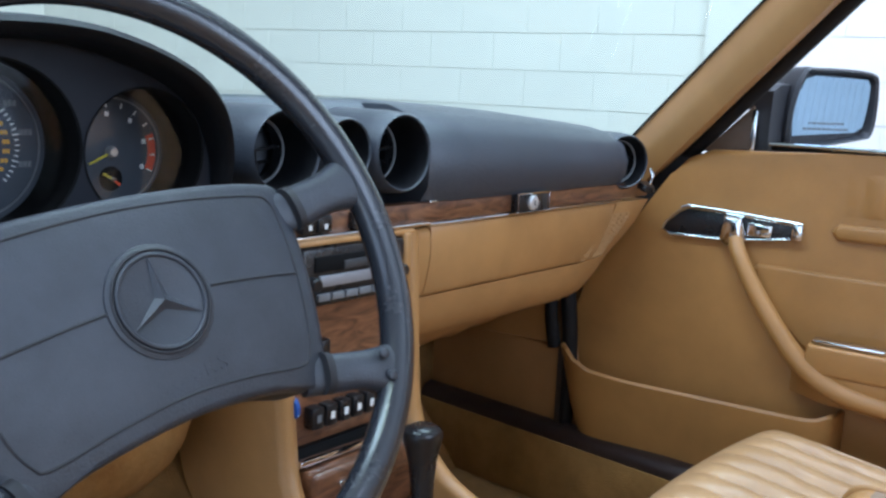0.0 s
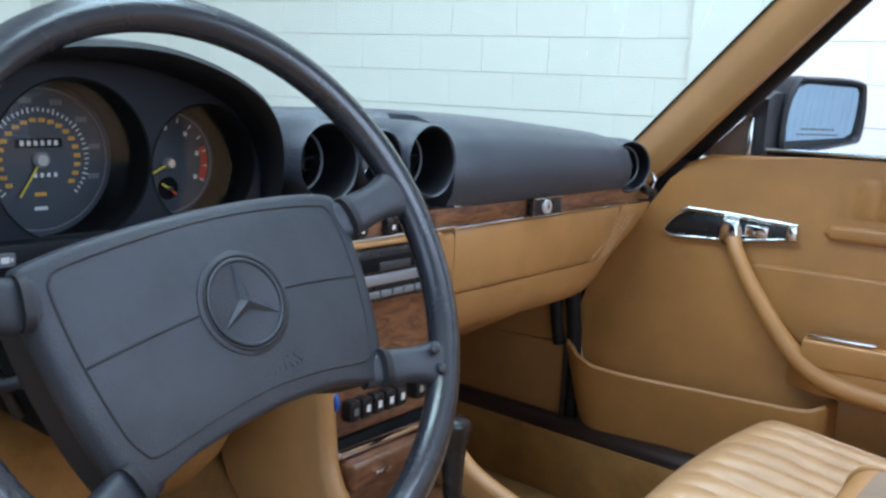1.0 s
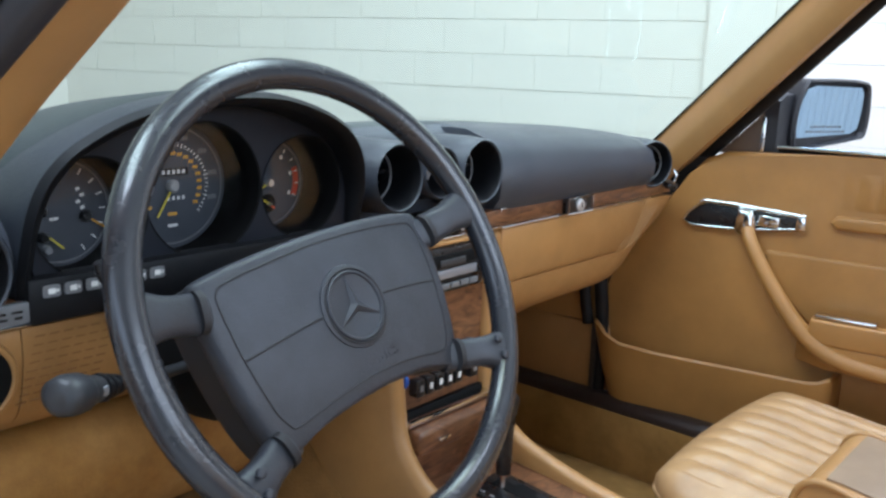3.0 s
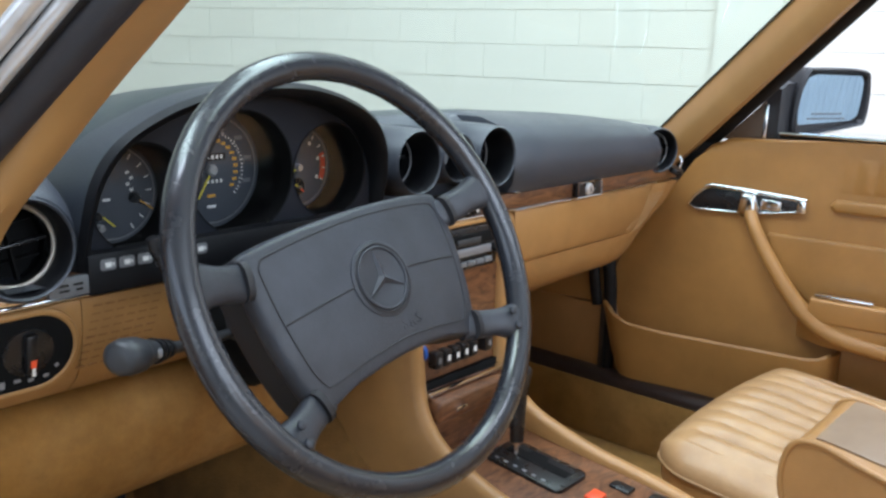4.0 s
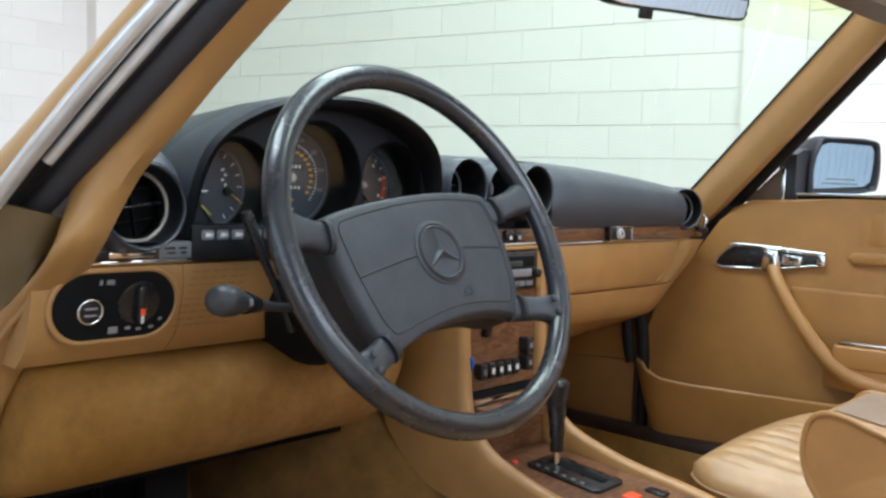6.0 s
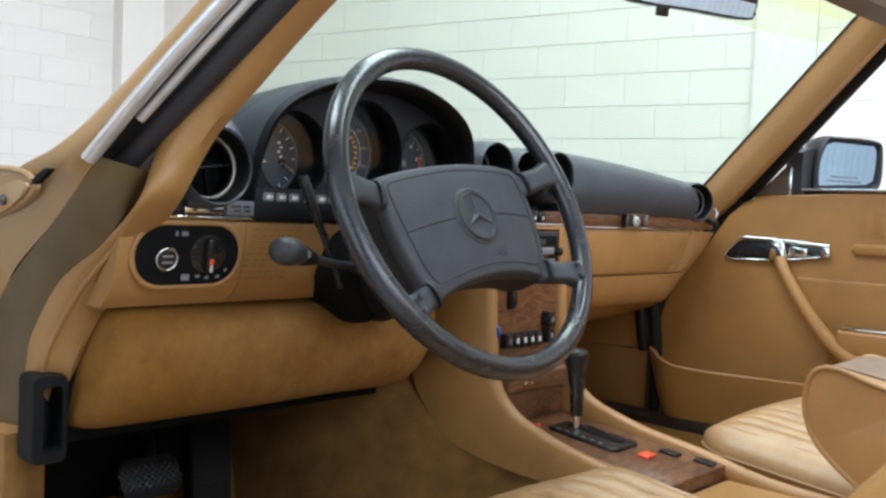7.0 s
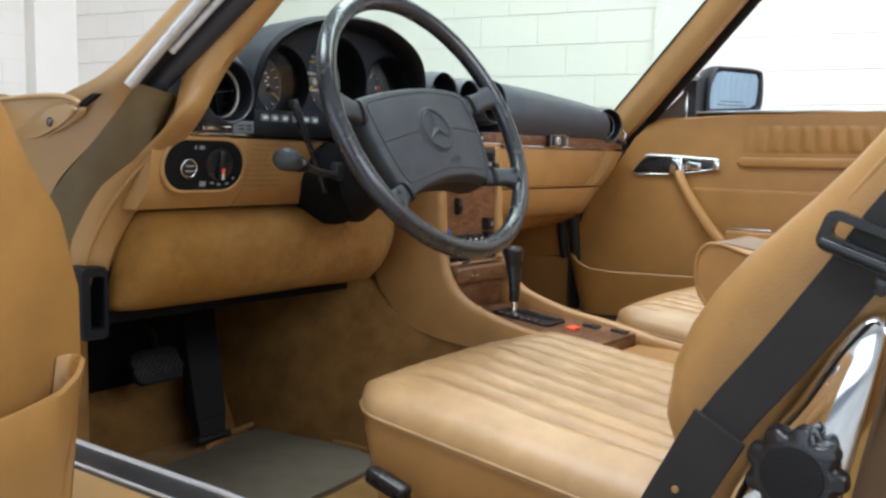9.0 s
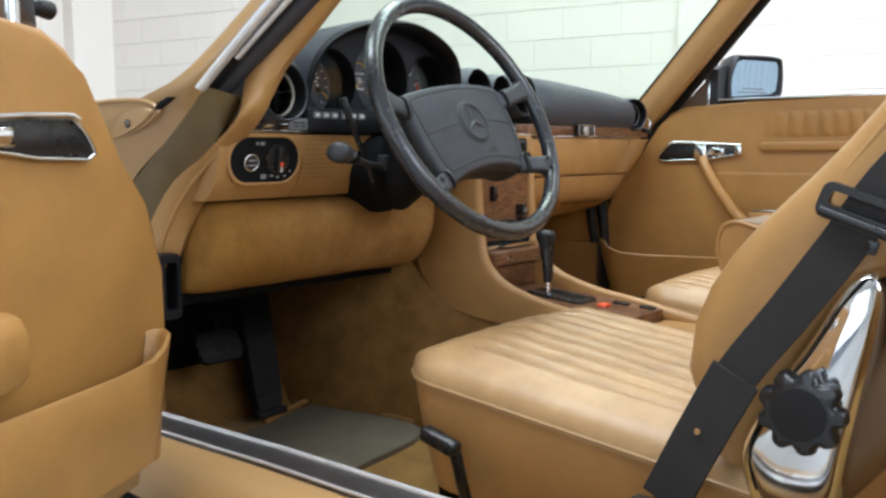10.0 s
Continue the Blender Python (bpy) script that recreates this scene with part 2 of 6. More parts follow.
def part(name, bm, mat, parent=None, label="", sharp=38, flip=False):
    """Link a bmesh as one mesh object under a thing or a part."""
    bmesh.ops.recalc_face_normals(bm, faces=bm.faces)
    me = bpy.data.meshes.new(name)
    bm.to_mesh(me)
    bm.free()
    me.materials.append(mat)
    me.shade_smooth()
    me.set_sharp_from_angle(angle=radians(sharp))
    ob = new(name, me)
    if parent:
        ob.parent = parent
        if parent.type == "EMPTY":
            ob.matrix_parent_inverse = parent.matrix_basis.inverted()
    if label:
        tagged(ob, label)
    return ob


def thing(name, place, label, category, group="", kind=""):
    ob = new(name)
    ob.matrix_basis = Matrix.Translation(place)
    ob.empty_display_size = 0.05
    return tagged(ob, label, category, group, kind)


def BM():
    return bmesh.new()


def axes(origin, u, n):
    """A frame: x along u, z along n, y upward of both."""
    u = V(u).normalized()
    n = V(n)
    n = (n - u * n.dot(u)).normalized()
    v = n.cross(u)
    m = Matrix((u, v, n)).transposed().to_4x4()
    m.translation = V(origin)
    return m


def upright(o, u, n):
    """A frame whose y axis points up: x along u, z along n."""
    u, n = V(u).normalized(), V(n).normalized()
    m = Matrix((u, V((0, 0, 1)), n)).transposed().to_4x4()
    m.translation = V(o)
    return m


def curve(pts, k=8, closed=False):
    """A smooth line (Catmull-Rom) through points of any dimension."""
    P = [V(p) for p in pts]
    n = len(P)
    out = []
    for i in range(n if closed else n - 1):
        a, b = P[i], P[(i + 1) % n]
        p = P[i - 1] if (closed or i > 0) else a + (a - b)
        q = P[(i + 2) % n] if (closed or i < n - 2) else b + (b - a)
        for j in range(k):
            t = j / k
            out.append(0.5 * ((2 * a) + (b - p) * t + (2 * p - 5 * a + 4 * b - q) * t * t + (3 * a - p - 3 * b + q) * t ** 3))
    if not closed:
        out.append(P[-1].copy())
    return out


def loft(bm, rings, closed=True, caps=True, loop=False):
    """Skin through rings of equal length."""
    rows = [[bm.verts.new(p) for p in r] for r in rings]
    n = len(rows[0])
    pairs = list(zip(rows, rows[1:])) + ([(rows[-1], rows[0])] if loop else [])
    for a, b in pairs:
        for i in range(n if closed else n - 1):
            j = (i + 1) % n
            bm.faces.new((a[i], a[j], b[j], b[i]))
    if caps and closed and not loop:
        bm.faces.new(rows[0])
        bm.faces.new(rows[-1])
    return bm


def tube(bm, pts, r, n=10, closed=False, flat=1.0, up=None):
    """A round (or flattened) bar along a line; r may be a number or one for each point."""
    P = [V(p) for p in pts]
    R = r if isinstance(r, (list, tuple)) else [r] * len(P)
    rings = []
    side = None
    m = len(P)
    for i, p in enumerate(P):
        a = P[i - 1] if (closed or i > 0) else p
        b = P[(i + 1) % m] if (closed or i < m - 1) else p
        d = (b - a).normalized()
        if side is None:
            h = V(up) if up else (V((0, 0, 1)) if abs(d.z) < 0.9 else V((1, 0, 0)))
            side = d.cross(h).normalized()
        side = (side - d * side.dot(d)).normalized()
        w = d.cross(side)
        rings.append([p + (side * math.cos(2 * math.pi * k / n) + w * flat * math.sin(2 * math.pi * k / n)) * R[i] for k in range(n)])
    return loft(bm, rings, True, not closed, closed)


def plate(bm, poly, m, d0, d1, bevel=0.0, seg=2):
    """An outline in the frame m, as thick as d0 to d1 along its normal, edges rounded."""
    lo = [bm.verts.new(m @ V((p[0], p[1], d0))) for p in poly]
    hi = [bm.verts.new(m @ V((p[0], p[1], d1))) for p in poly]
    n = len(poly)
    faces = [bm.faces.new(lo[::-1]), bm.faces.new(hi)]
    for i in range(n):
        faces.append(bm.faces.new((lo[i], lo[(i + 1) % n], hi[(i + 1) % n], hi[i])))
    if bevel:
        edges = [e for e in faces[1].edges]
        bmesh.ops.bevel(bm, geom=edges, offset=bevel, segments=seg, affect="EDGES", profile=0.5, clamp_overlap=True)
    return bm


def box(bm, c, s, m=None, bevel=0.0, seg=2):
    """A block with rounded edges; c its middle, s its size, in the frame m."""
    m = m or Matrix()
    vs = [bm.verts.new(m @ V((c[0] + s[0] * i / 2, c[1] + s[1] * j / 2, c[2] + s[2] * k / 2))) for i in (-1, 1) for j in (-1, 1) for k in (-1, 1)]
    fs = [bm.faces.new([vs[i] for i in f]) for f in ((0, 1, 3, 2), (4, 6, 7, 5), (0, 4, 5, 1), (2, 3, 7, 6), (0, 2, 6, 4), (1, 5, 7, 3))]
    if bevel:
        es = list({e for f in fs for e in f.edges})
        bmesh.ops.bevel(bm, geom=es, offset=bevel, segments=seg, affect="EDGES", profile=0.5, clamp_overlap=True)
    return bm


def lathe(bm, prof, m, n=36, cap0=True, cap1=True):
    """A turned shape: radius and height pairs round the frame's normal."""
    rings = [[m @ V((r * math.cos(2 * math.pi * k / n), r * math.sin(2 * math.pi * k / n), h)) for k in range(n)] for r, h in prof]
    rows = [[bm.verts.new(p) for p in r] for r in rings]
    for a, b in zip(rows, rows[1:]):
        for i in range(n):
            j = (i + 1) % n
            bm.faces.new((a[i], a[j], b[j], b[i]))
    if cap0:
        bm.faces.new(rows[0])
    if cap1:
        bm.faces.new(rows[-1])
    return bm


def rrect(w, h, r, k=5, cx=0.0, cy=0.0):
    """A rectangle's outline with round corners."""
    out = []
    for sx, sy, a0 in ((1, 1, 0), (-1, 1, 90), (-1, -1, 180), (1, -1, 270)):
        for j in range(k + 1):
            a = radians(a0 + 90 * j / k)
            out.append((cx + sx * (w / 2 - r) + r * math.cos(a), cy + sy * (h / 2 - r) + r * math.sin(a)))
    return out


def disc(r, n=32, cx=0.0, cy=0.0):
    return [(cx + r * math.cos(2 * math.pi * i / n), cy + r * math.sin(2 * math.pi * i / n)) for i in range(n)]


def holed(bm, outer, holes, m, d):
    """A flat sheet with openings."""
    es = []
    for loop in [outer, *holes]:
        vs = [bm.verts.new(m @ V((p[0], p[1], d))) for p in loop]
        es += [bm.edges.new((vs[i], vs[(i + 1) % len(vs)])) for i in range(len(vs))]
    bmesh.ops.triangle_fill(bm, use_beauty=True, use_dissolve=False, edges=es)
    return bm


def lerp(table, x):
    """Straight steps between (x, value) pairs."""
    if x <= table[0][0]:
        return table[0][1]
    for (a, fa), (b, fb) in zip(table, table[1:]):
        if x <= b:
            return fa + (fb - fa) * (x - a) / (b - a)
    return table[-1][1]


def flipx(p):
    """The mirror image of a point in the car's middle plane."""
    return V((2 * CX - p[0], p[1], p[2]))

# ---- the room ----
TH = radians(12.5)
WN = V((math.cos(TH), math.sin(TH), 0))        # out through the long wall
WU = V((-math.sin(TH), math.cos(TH), 0))       # along it, to the car's nose
WD, CO, BL = 3.40, 0.1655, 0.331                # its distance, course height, block length
CZ = 1.060                                     # one bed joint's height


def slab(name, lo, hi, mat, label, category):
    bm = box(BM(), [(a + b) / 2 for a, b in zip(lo, hi)], [b - a for a, b in zip(lo, hi)])
    return tagged(part(name, bm, mat), label, category, kind="structure")


slab("ground", (-30, -30, -0.2), (30, 30, 0.0), CONCRETE, "smooth grey concrete garage floor", "floor")
slab("ceiling", (-4.6, -5.2, 4.0), (5.0, 5.5, 4.2), CEIL, "plain white garage ceiling", "ceiling")

wf = upright(WN * (WD + 0.012), WU, -WN)           # x along the wall, y up, z into the room
wall_east = tagged(part("wall_east", box(BM(), (0.1, 2.0, -0.0938), (10.8, 4.0, 0.2), wf), JOINT),
                   "long wall of white-painted concrete blocks", "wall", kind="structure")
wall_north = tagged(part("wall_north", box(BM(), (-1.0, 5.3605, 2.0), (6.9, 0.2, 4.0)), JOINT),
                    "short wall of white-painted concrete blocks", "wall", kind="structure")


def opened(name, m, w, h, x0, x1, top, label):
    """A wall with a wide doorway in it."""
    bm = BM()
    plate(bm, [(-w / 2, 0), (x0, 0), (x0, top), (x1, top), (x1, 0), (w / 2, 0), (w / 2, h), (-w / 2, h)], m, 0, 0.2)
    return tagged(part(name, bm, CEIL), label, "wall", kind="structure")


# Unseen walls; their doorways are assumed, to go with the daylight lamps.
opened("wall_south", upright((0.2, -5.0, 0), (1, 0, 0), (0, -1, 0)), 9.6, 4.0, -3.3, 0.9, 3.85, "white wall with a wide open doorway")
opened("wall_west", upright((-4.4, 0.2, 0), (0, 1, 0), (-1, 0, 0)), 10.8, 4.0, -2.9, 1.3, 3.5, "white wall with a wide open doorway")

# corner column and pilaster, smooth and painted like the blocks
slab("column", (2.045, 5.12, 0), (2.36, 5.36, 4.0), WALL, "white-painted corner column", "column")
pil = part("pilaster", box(BM(), (0.285, 2.0, 0.0), (0.27, 4.0, 0.05), upright(WN * WD, WU, -WN)), WALL)
tagged(pil, "smooth white-painted wall pilaster", "pilaster", kind="structure")

# ribbed shutter beside the doorway, seen in the wing mirror
shutter = thing("roller_shutter", (2.9, -4.9, 0), "pale blue-grey ribbed roller shutter under a dark beam", "shutter")
sec = []
for i in range(61):
    x = 1.5 + i * 0.045
    sec += [(x, -4.93), (x + 0.012, -4.92), (x + 0.034, -4.92)]
part("curtain", loft(BM(), [[V((x, y, z)) for x, y in sec] + [V((sec[-1][0], -4.98, z)), V((sec[0][0], -4.98, z))] for z in (0.02, 3.2)]), SHUTTER, shutter, "ribbed metal curtain", 20)
for z, h in ((1.405, 0.016), (1.36, 0.010)):
    part("beam", box(BM(), (2.9, -4.90, z), (2.9, 0.03, h)), MATT, shutter, "thin dark cross rail")

# ---- the car's shell ----
car = thing("car", (CX, 0.3, 0.0), "gold-beige convertible body with tan trimmed windscreen frame", "car")


def post_line(z, k):
    """The windscreen pillar's inner (k 0) and outer (k 1) trim edge on the right-hand side."""
    if k == 0:
        return V((1.010 - 0.45 * (z - 0.9), 0.215 - 1.17 * (z - 0.9), z))
    return V((1.045 - 0.45 * (z - 0.9), 0.132 - 1.13 * (z - 0.9), z))


def pillar(side):
    f = (lambda p: V(p)) if side > 0 else flipx
    rings = []
    for i in range(15):
        z = 0.74 + i * 0.038
        a, b = post_line(z, 0), post_line(z, 1)
        a = a.lerp(b, 0.32 if side > 0 else 0.05)
        inn = V((-0.55, -0.45, -0.35)).normalized()
        ring = []
        for j in range(9):
            t = j / 8
            ring.append(a.lerp(b, t) + inn * (0.011 * math.sin(math.pi * t) ** 0.7) + inn * 0.019 * (1 - abs(2 * t - 1)))
        ring += [b + V((0.02, 0.015, 0.012)), b.lerp(a, 0.5) + V((0.045, 0.045, 0.03)), a + V((0.03, 0.035, 0.025))]
        rings.append([f(p) for p in ring])
    if side > 0:
        part("pillar_trim", loft(BM(), rings), TAN_TRIM, car, "tan vinyl windscreen pillar trim", 50)
    seal = [f(post_line((0.78 if side > 0 else 0.865) + i * 0.036, 1) + V((0.014, -0.006, 0.0))) for i in range(13)]
    if side > 0:
        part("door_seal", tube(BM(), seal, 0.013, 8, flat=1.0), RUBBER, car, "black rubber pillar seal", 60)
        part("windscreen_seal", tube(BM(), [r[-1] + V((-0.004, 0.0, 0.0)) for r in rings[3:]], 0.0022, 8), RUBBER, car, "thin dark windscreen seal", 60)
    if side < 0:
        D0, D2 = V((0.27, -0.95, 1.0)), V((0.385, -1.14, 1.0))
        c0 = [V((-0.409 + 0.06 * (i * 0.05) + 0.50 * (i * 0.05) ** 2, 0.162, 0.860)) + D0 * (i * 0.05) for i in range(9)]
        c2 = [V((-0.346, 0.142, 0.9)) + D2 * (-0.042 + i * 0.05) for i in range(9)]
        part("chrome_strip", tube(BM(), c0, 0.0100, 10, flat=0.7), BRIGHT, car, "chrome windscreen frame strip", 60)
        c1 = [a.lerp(b, 0.56) + V((-0.006, -0.010, 0.004)) for a, b in zip(c0, c2)]
        part("chrome_strip", tube(BM(), [c1[0].lerp(c1[1], 0.8)] + c1[1:], 0.0058, 8), BRIGHT, car, "", 60)
        part("door_seal", tube(BM(), [c2[0] + V((0.0, 0.0, -0.004))] + c2, [0.011, 0.018] + [0.0185] * 8, 10, flat=0.9), BODYDARK, car, "wide black rubber seal", 60)
        part("seal_lip", tube(BM(), [p + V((-0.016, -0.010, 0.006)) for p in c2], 0.0045, 8), RUBBER, car, "", 60)
        part("seal_channel", loft(BM(), [[a, b, b + V((0.01, 0.03, 0.01)), a + V((0.01, 0.03, 0.01))] for a, b in zip(c0, c2)]), RUBBER, car, "black seal channel", 60)
    else:
        rr = []
        for i in range(13):
            p = post_line(0.78 + i * 0.04, 1)
            rr.append([p + V(o) for o in ((0.012, 0.004, 0.0), (0.035, 0.004, 0.0), (0.05, 0.03, 0.02), (0.03, 0.07, 0.03), (0.012, 0.06, 0.03))])
        part("outer_pillar", loft(BM(), rr), PAINT, car, "gold-beige painted outer pillar", 50)


pillar(1)
pillar(-1)

# header rail over the windscreen
hr = []
for i in range(21):
    u = -1 + i / 10
    x = CX + 0.50 * u
    y = -0.215 + 0.045 * (1 - u * u)
    z = 1.255 + 0.012 * (1 - u * u)
    hr.append([V((x, y + a, z + b)) for a, b in ((0.035, -0.050), (0.0, -0.090), (-0.05, -0.088), (-0.075, -0.055), (-0.072, -0.01), (-0.02, 0.012), (0.03, -0.005))])
part("header_rail", loft(BM(), hr), HEADER, car, "grey-brown trimmed windscreen header rail", 50)

# curved windscreen
rows = []
for j in range(9):
    z = 0.86 + j * 0.05
    a = post_line(z, 0) + V((0.012, 0.018, 0.0))
    row = []
    for i in range(21):
        u = -1 + i / 10
        row.append(V((CX + (a.x - CX) * u, a.y + 0.13 * (1 - u * u) * (1 - 0.35 * j / 8), z)))
    rows.append(row)
ws = part("windscreen", loft(BM(), rows, closed=False), SCREEN, car, "green-tinted windscreen glass", 80)
ws.visible_shadow = False
# yellow-green shade band along its upper edge, paler below
for z0, z1, tint in ((1.165, 1.200, SHADE_LOW), (1.200, 1.262, SHADE)):
    rows = []
    for z in (z0, z1):
        a = post_line(z, 0) + V((0.008, 0.013, 0.0))
        rows.append([V((CX + (a.x - CX) * u, a.y + 0.13 * (1 - u * u) * (1 - 0.35 * (z - 0.86) / 0.4), z)) for u in [-0.98 + 0.098 * i for i in range(21)]])
    band = part("shade_band", loft(BM(), rows, closed=False), tint, car, "yellow-green tinted shade band", 80)
    band.visible_shadow = False

# left door post: olive band outside, tan trim inside, from floor to pillar
def ribbon(a, b, bulge, depth, n=24):
    """A strip between two smooth edges, bulged towards the doorway, with a back."""
    A, B = curve(a, 6), curve(b, 6)
    A = [A[round(i * (len(A) - 1) / n)] for i in range(n + 1)]
    B = [B[round(i * (len(B) - 1) / n)] for i in range(n + 1)]
    out = V((-0.75, -0.65, 0.1)).normalized()
    rings = []
    for p, q in zip(A, B):
        r = [p.lerp(q, k / 6) + out * bulge * math.sin(math.pi * k / 6) for k in range(7)]
        rings.append(r + [q - out * depth, p - out * depth])
    return loft(BM(), rings)


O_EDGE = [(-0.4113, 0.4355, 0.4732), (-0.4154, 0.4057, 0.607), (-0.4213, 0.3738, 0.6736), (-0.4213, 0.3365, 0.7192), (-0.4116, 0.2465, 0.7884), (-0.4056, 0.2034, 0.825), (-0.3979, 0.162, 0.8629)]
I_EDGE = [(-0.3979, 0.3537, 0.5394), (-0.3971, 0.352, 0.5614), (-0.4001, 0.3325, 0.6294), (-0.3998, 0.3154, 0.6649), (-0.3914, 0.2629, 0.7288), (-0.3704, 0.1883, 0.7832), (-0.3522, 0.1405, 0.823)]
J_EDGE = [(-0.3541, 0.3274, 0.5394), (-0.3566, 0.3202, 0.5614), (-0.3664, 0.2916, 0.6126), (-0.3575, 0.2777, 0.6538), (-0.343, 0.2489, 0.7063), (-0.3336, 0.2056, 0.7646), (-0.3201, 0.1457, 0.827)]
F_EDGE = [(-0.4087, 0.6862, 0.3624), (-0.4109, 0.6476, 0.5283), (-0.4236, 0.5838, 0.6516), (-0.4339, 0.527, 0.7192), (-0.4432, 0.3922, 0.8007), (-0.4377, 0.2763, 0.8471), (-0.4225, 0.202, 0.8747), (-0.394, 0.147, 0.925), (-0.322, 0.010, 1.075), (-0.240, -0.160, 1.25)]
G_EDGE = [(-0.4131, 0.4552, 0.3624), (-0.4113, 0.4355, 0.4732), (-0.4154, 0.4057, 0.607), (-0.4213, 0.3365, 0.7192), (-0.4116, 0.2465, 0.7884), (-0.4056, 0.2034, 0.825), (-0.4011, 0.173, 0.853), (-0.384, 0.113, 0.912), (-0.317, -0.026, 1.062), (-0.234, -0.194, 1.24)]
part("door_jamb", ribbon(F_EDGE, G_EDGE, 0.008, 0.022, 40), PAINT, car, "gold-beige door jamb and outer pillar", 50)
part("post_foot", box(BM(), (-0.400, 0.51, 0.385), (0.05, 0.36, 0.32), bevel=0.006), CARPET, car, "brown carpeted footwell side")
PA = [(-0.374, 0.132, 0.822), (-0.349, 0.146, 0.86), (-0.336, 0.142, 0.90), (-0.312, 0.088, 0.95), (-0.293, 0.030, 1.0), (-0.255, -0.087, 1.10), (-0.198, -0.261, 1.25)]
PB = [(-0.336, 0.130, 0.815), (-0.325, 0.114, 0.86), (-0.311, 0.093, 0.90), (-0.287, 0.056, 0.95), (-0.262, 0.022, 1.0), (-0.208, -0.052, 1.10), (-0.128, -0.158, 1.25)]
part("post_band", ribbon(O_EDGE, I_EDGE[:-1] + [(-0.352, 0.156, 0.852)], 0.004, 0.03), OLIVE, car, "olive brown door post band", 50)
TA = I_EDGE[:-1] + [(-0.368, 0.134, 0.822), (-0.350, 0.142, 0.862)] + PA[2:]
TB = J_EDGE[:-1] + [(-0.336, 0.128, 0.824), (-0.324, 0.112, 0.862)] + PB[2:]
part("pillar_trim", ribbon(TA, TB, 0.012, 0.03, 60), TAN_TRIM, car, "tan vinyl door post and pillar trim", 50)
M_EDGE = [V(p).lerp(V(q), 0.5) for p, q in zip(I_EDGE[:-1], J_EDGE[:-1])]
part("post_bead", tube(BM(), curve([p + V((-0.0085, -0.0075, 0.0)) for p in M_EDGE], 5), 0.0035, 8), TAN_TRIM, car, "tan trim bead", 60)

# left front wing and its inner flange
rr = []
for i in range(15):
    y = 0.20 + i * 0.1
    rr.append([V((-0.36, y, 0.845)), V((-0.40, y, 0.858)), V((-0.43, y, 0.859)), V((-0.47, y, 0.852)), V((-0.52, y, 0.82)), V((-0.545, y, 0.74)), V((-0.55, y, 0.60)), V((-0.54, y, 0.40)), V((-0.455, y, 0.40)), V((-0.455, y, 0.80))])
part("front_wing", loft(BM(), rr[3:]), PAINT, car, "gold-beige front wing", 50)
fl = curve([(0.231, 0.8266), (0.2501, 0.8425), (0.3243, 0.8489), (0.4621, 0.8457), (0.5999, 0.8361), (0.5999, 0.7884), (0.4621, 0.7874), (0.4091, 0.7853), (0.3455, 0.7895), (0.2766, 0.8054)], 4, True)
part("wing_flange", plate(BM(), [tuple(p) for p in fl], axes((-0.4321, 0, 0), (0, 1, 0), (-1, 0, 0)) @ Matrix.Diagonal((1, -1, 1, 1)), -0.003, 0.004, 0.003, 3), PAINT, car, "rolled gold-beige wing flange", 50)
fb = [tuple(p) for p in curve([(0.2374, 0.8287), (0.266, 0.8361), (0.3137, 0.8287), (0.3667, 0.8118), (0.3985, 0.7959), (0.3455, 0.7927), (0.2819, 0.8075)], 4, True)]
part("flange_bracket", plate(BM(), fb, axes((-0.4364, 0, 0), (0, 1, 0), (-1, 0, 0)) @ Matrix.Diagonal((1, -1, 1, 1)), -0.002, 0.004, 0.003, 3), PAINT, car, "folded gold-beige bracket", 50)
part("flange_bead", tube(BM(), [V((-0.4353, p.x, p.y)) for p in fl[2:18]], 0.004, 8), PAINT, car, "rolled wing edge", 60)
part("wing_slit", plate(BM(), [(0.240, 0.8310), (0.226, 0.8415), (0.202, 0.8490), (0.190, 0.8480), (0.205, 0.8410), (0.225, 0.8335)], axes((-0.4365, 0, 0), (0, 1, 0), (-1, 0, 0)) @ Matrix.Diagonal((1, -1, 1, 1)), -0.006, 0.0), MATT, car, "dark slit at the flange's end")
part("screw", lathe(BM(), [(0.0065, 0.0), (0.0065, 0.002), (0.004, 0.004)], axes((-0.4406, 0.2999, 0.8139), (0, 1, 0), (-1, 0, 0)), 12), STEEL, car, "steel screw head")

# bonnet, scuttle and right wing, hidden behind the dashboard
rr = []
for i in range(8):
    y = 0.62 + i * 0.2
    z = 0.86 - 0.02 * i
    rr.append([V((CX + 0.86 * u, y, z - 0.05 * u * u)) for u in (-1, -0.6, -0.2, 0.2, 0.6, 1)] + [V((CX + 0.86, y, z - 0.07)), V((CX - 0.86, y, z - 0.07))])
part("bonnet", loft(BM(), rr), PAINT, car, "gold-beige bonnet", 40)
rr = []
for i in range(13):
    y = 0.42 + i * 0.12
    rr.append([flipx(p) for p in (V((-0.36, y, 0.83)), V((-0.43, y, 0.845)), V((-0.52, y, 0.81)), V((-0.55, y, 0.60)), V((-0.54, y, 0.30)), V((-0.36, y, 0.30)))])
part("front_wing", loft(BM(), rr), PAINT, car, "gold-beige front wing", 50)

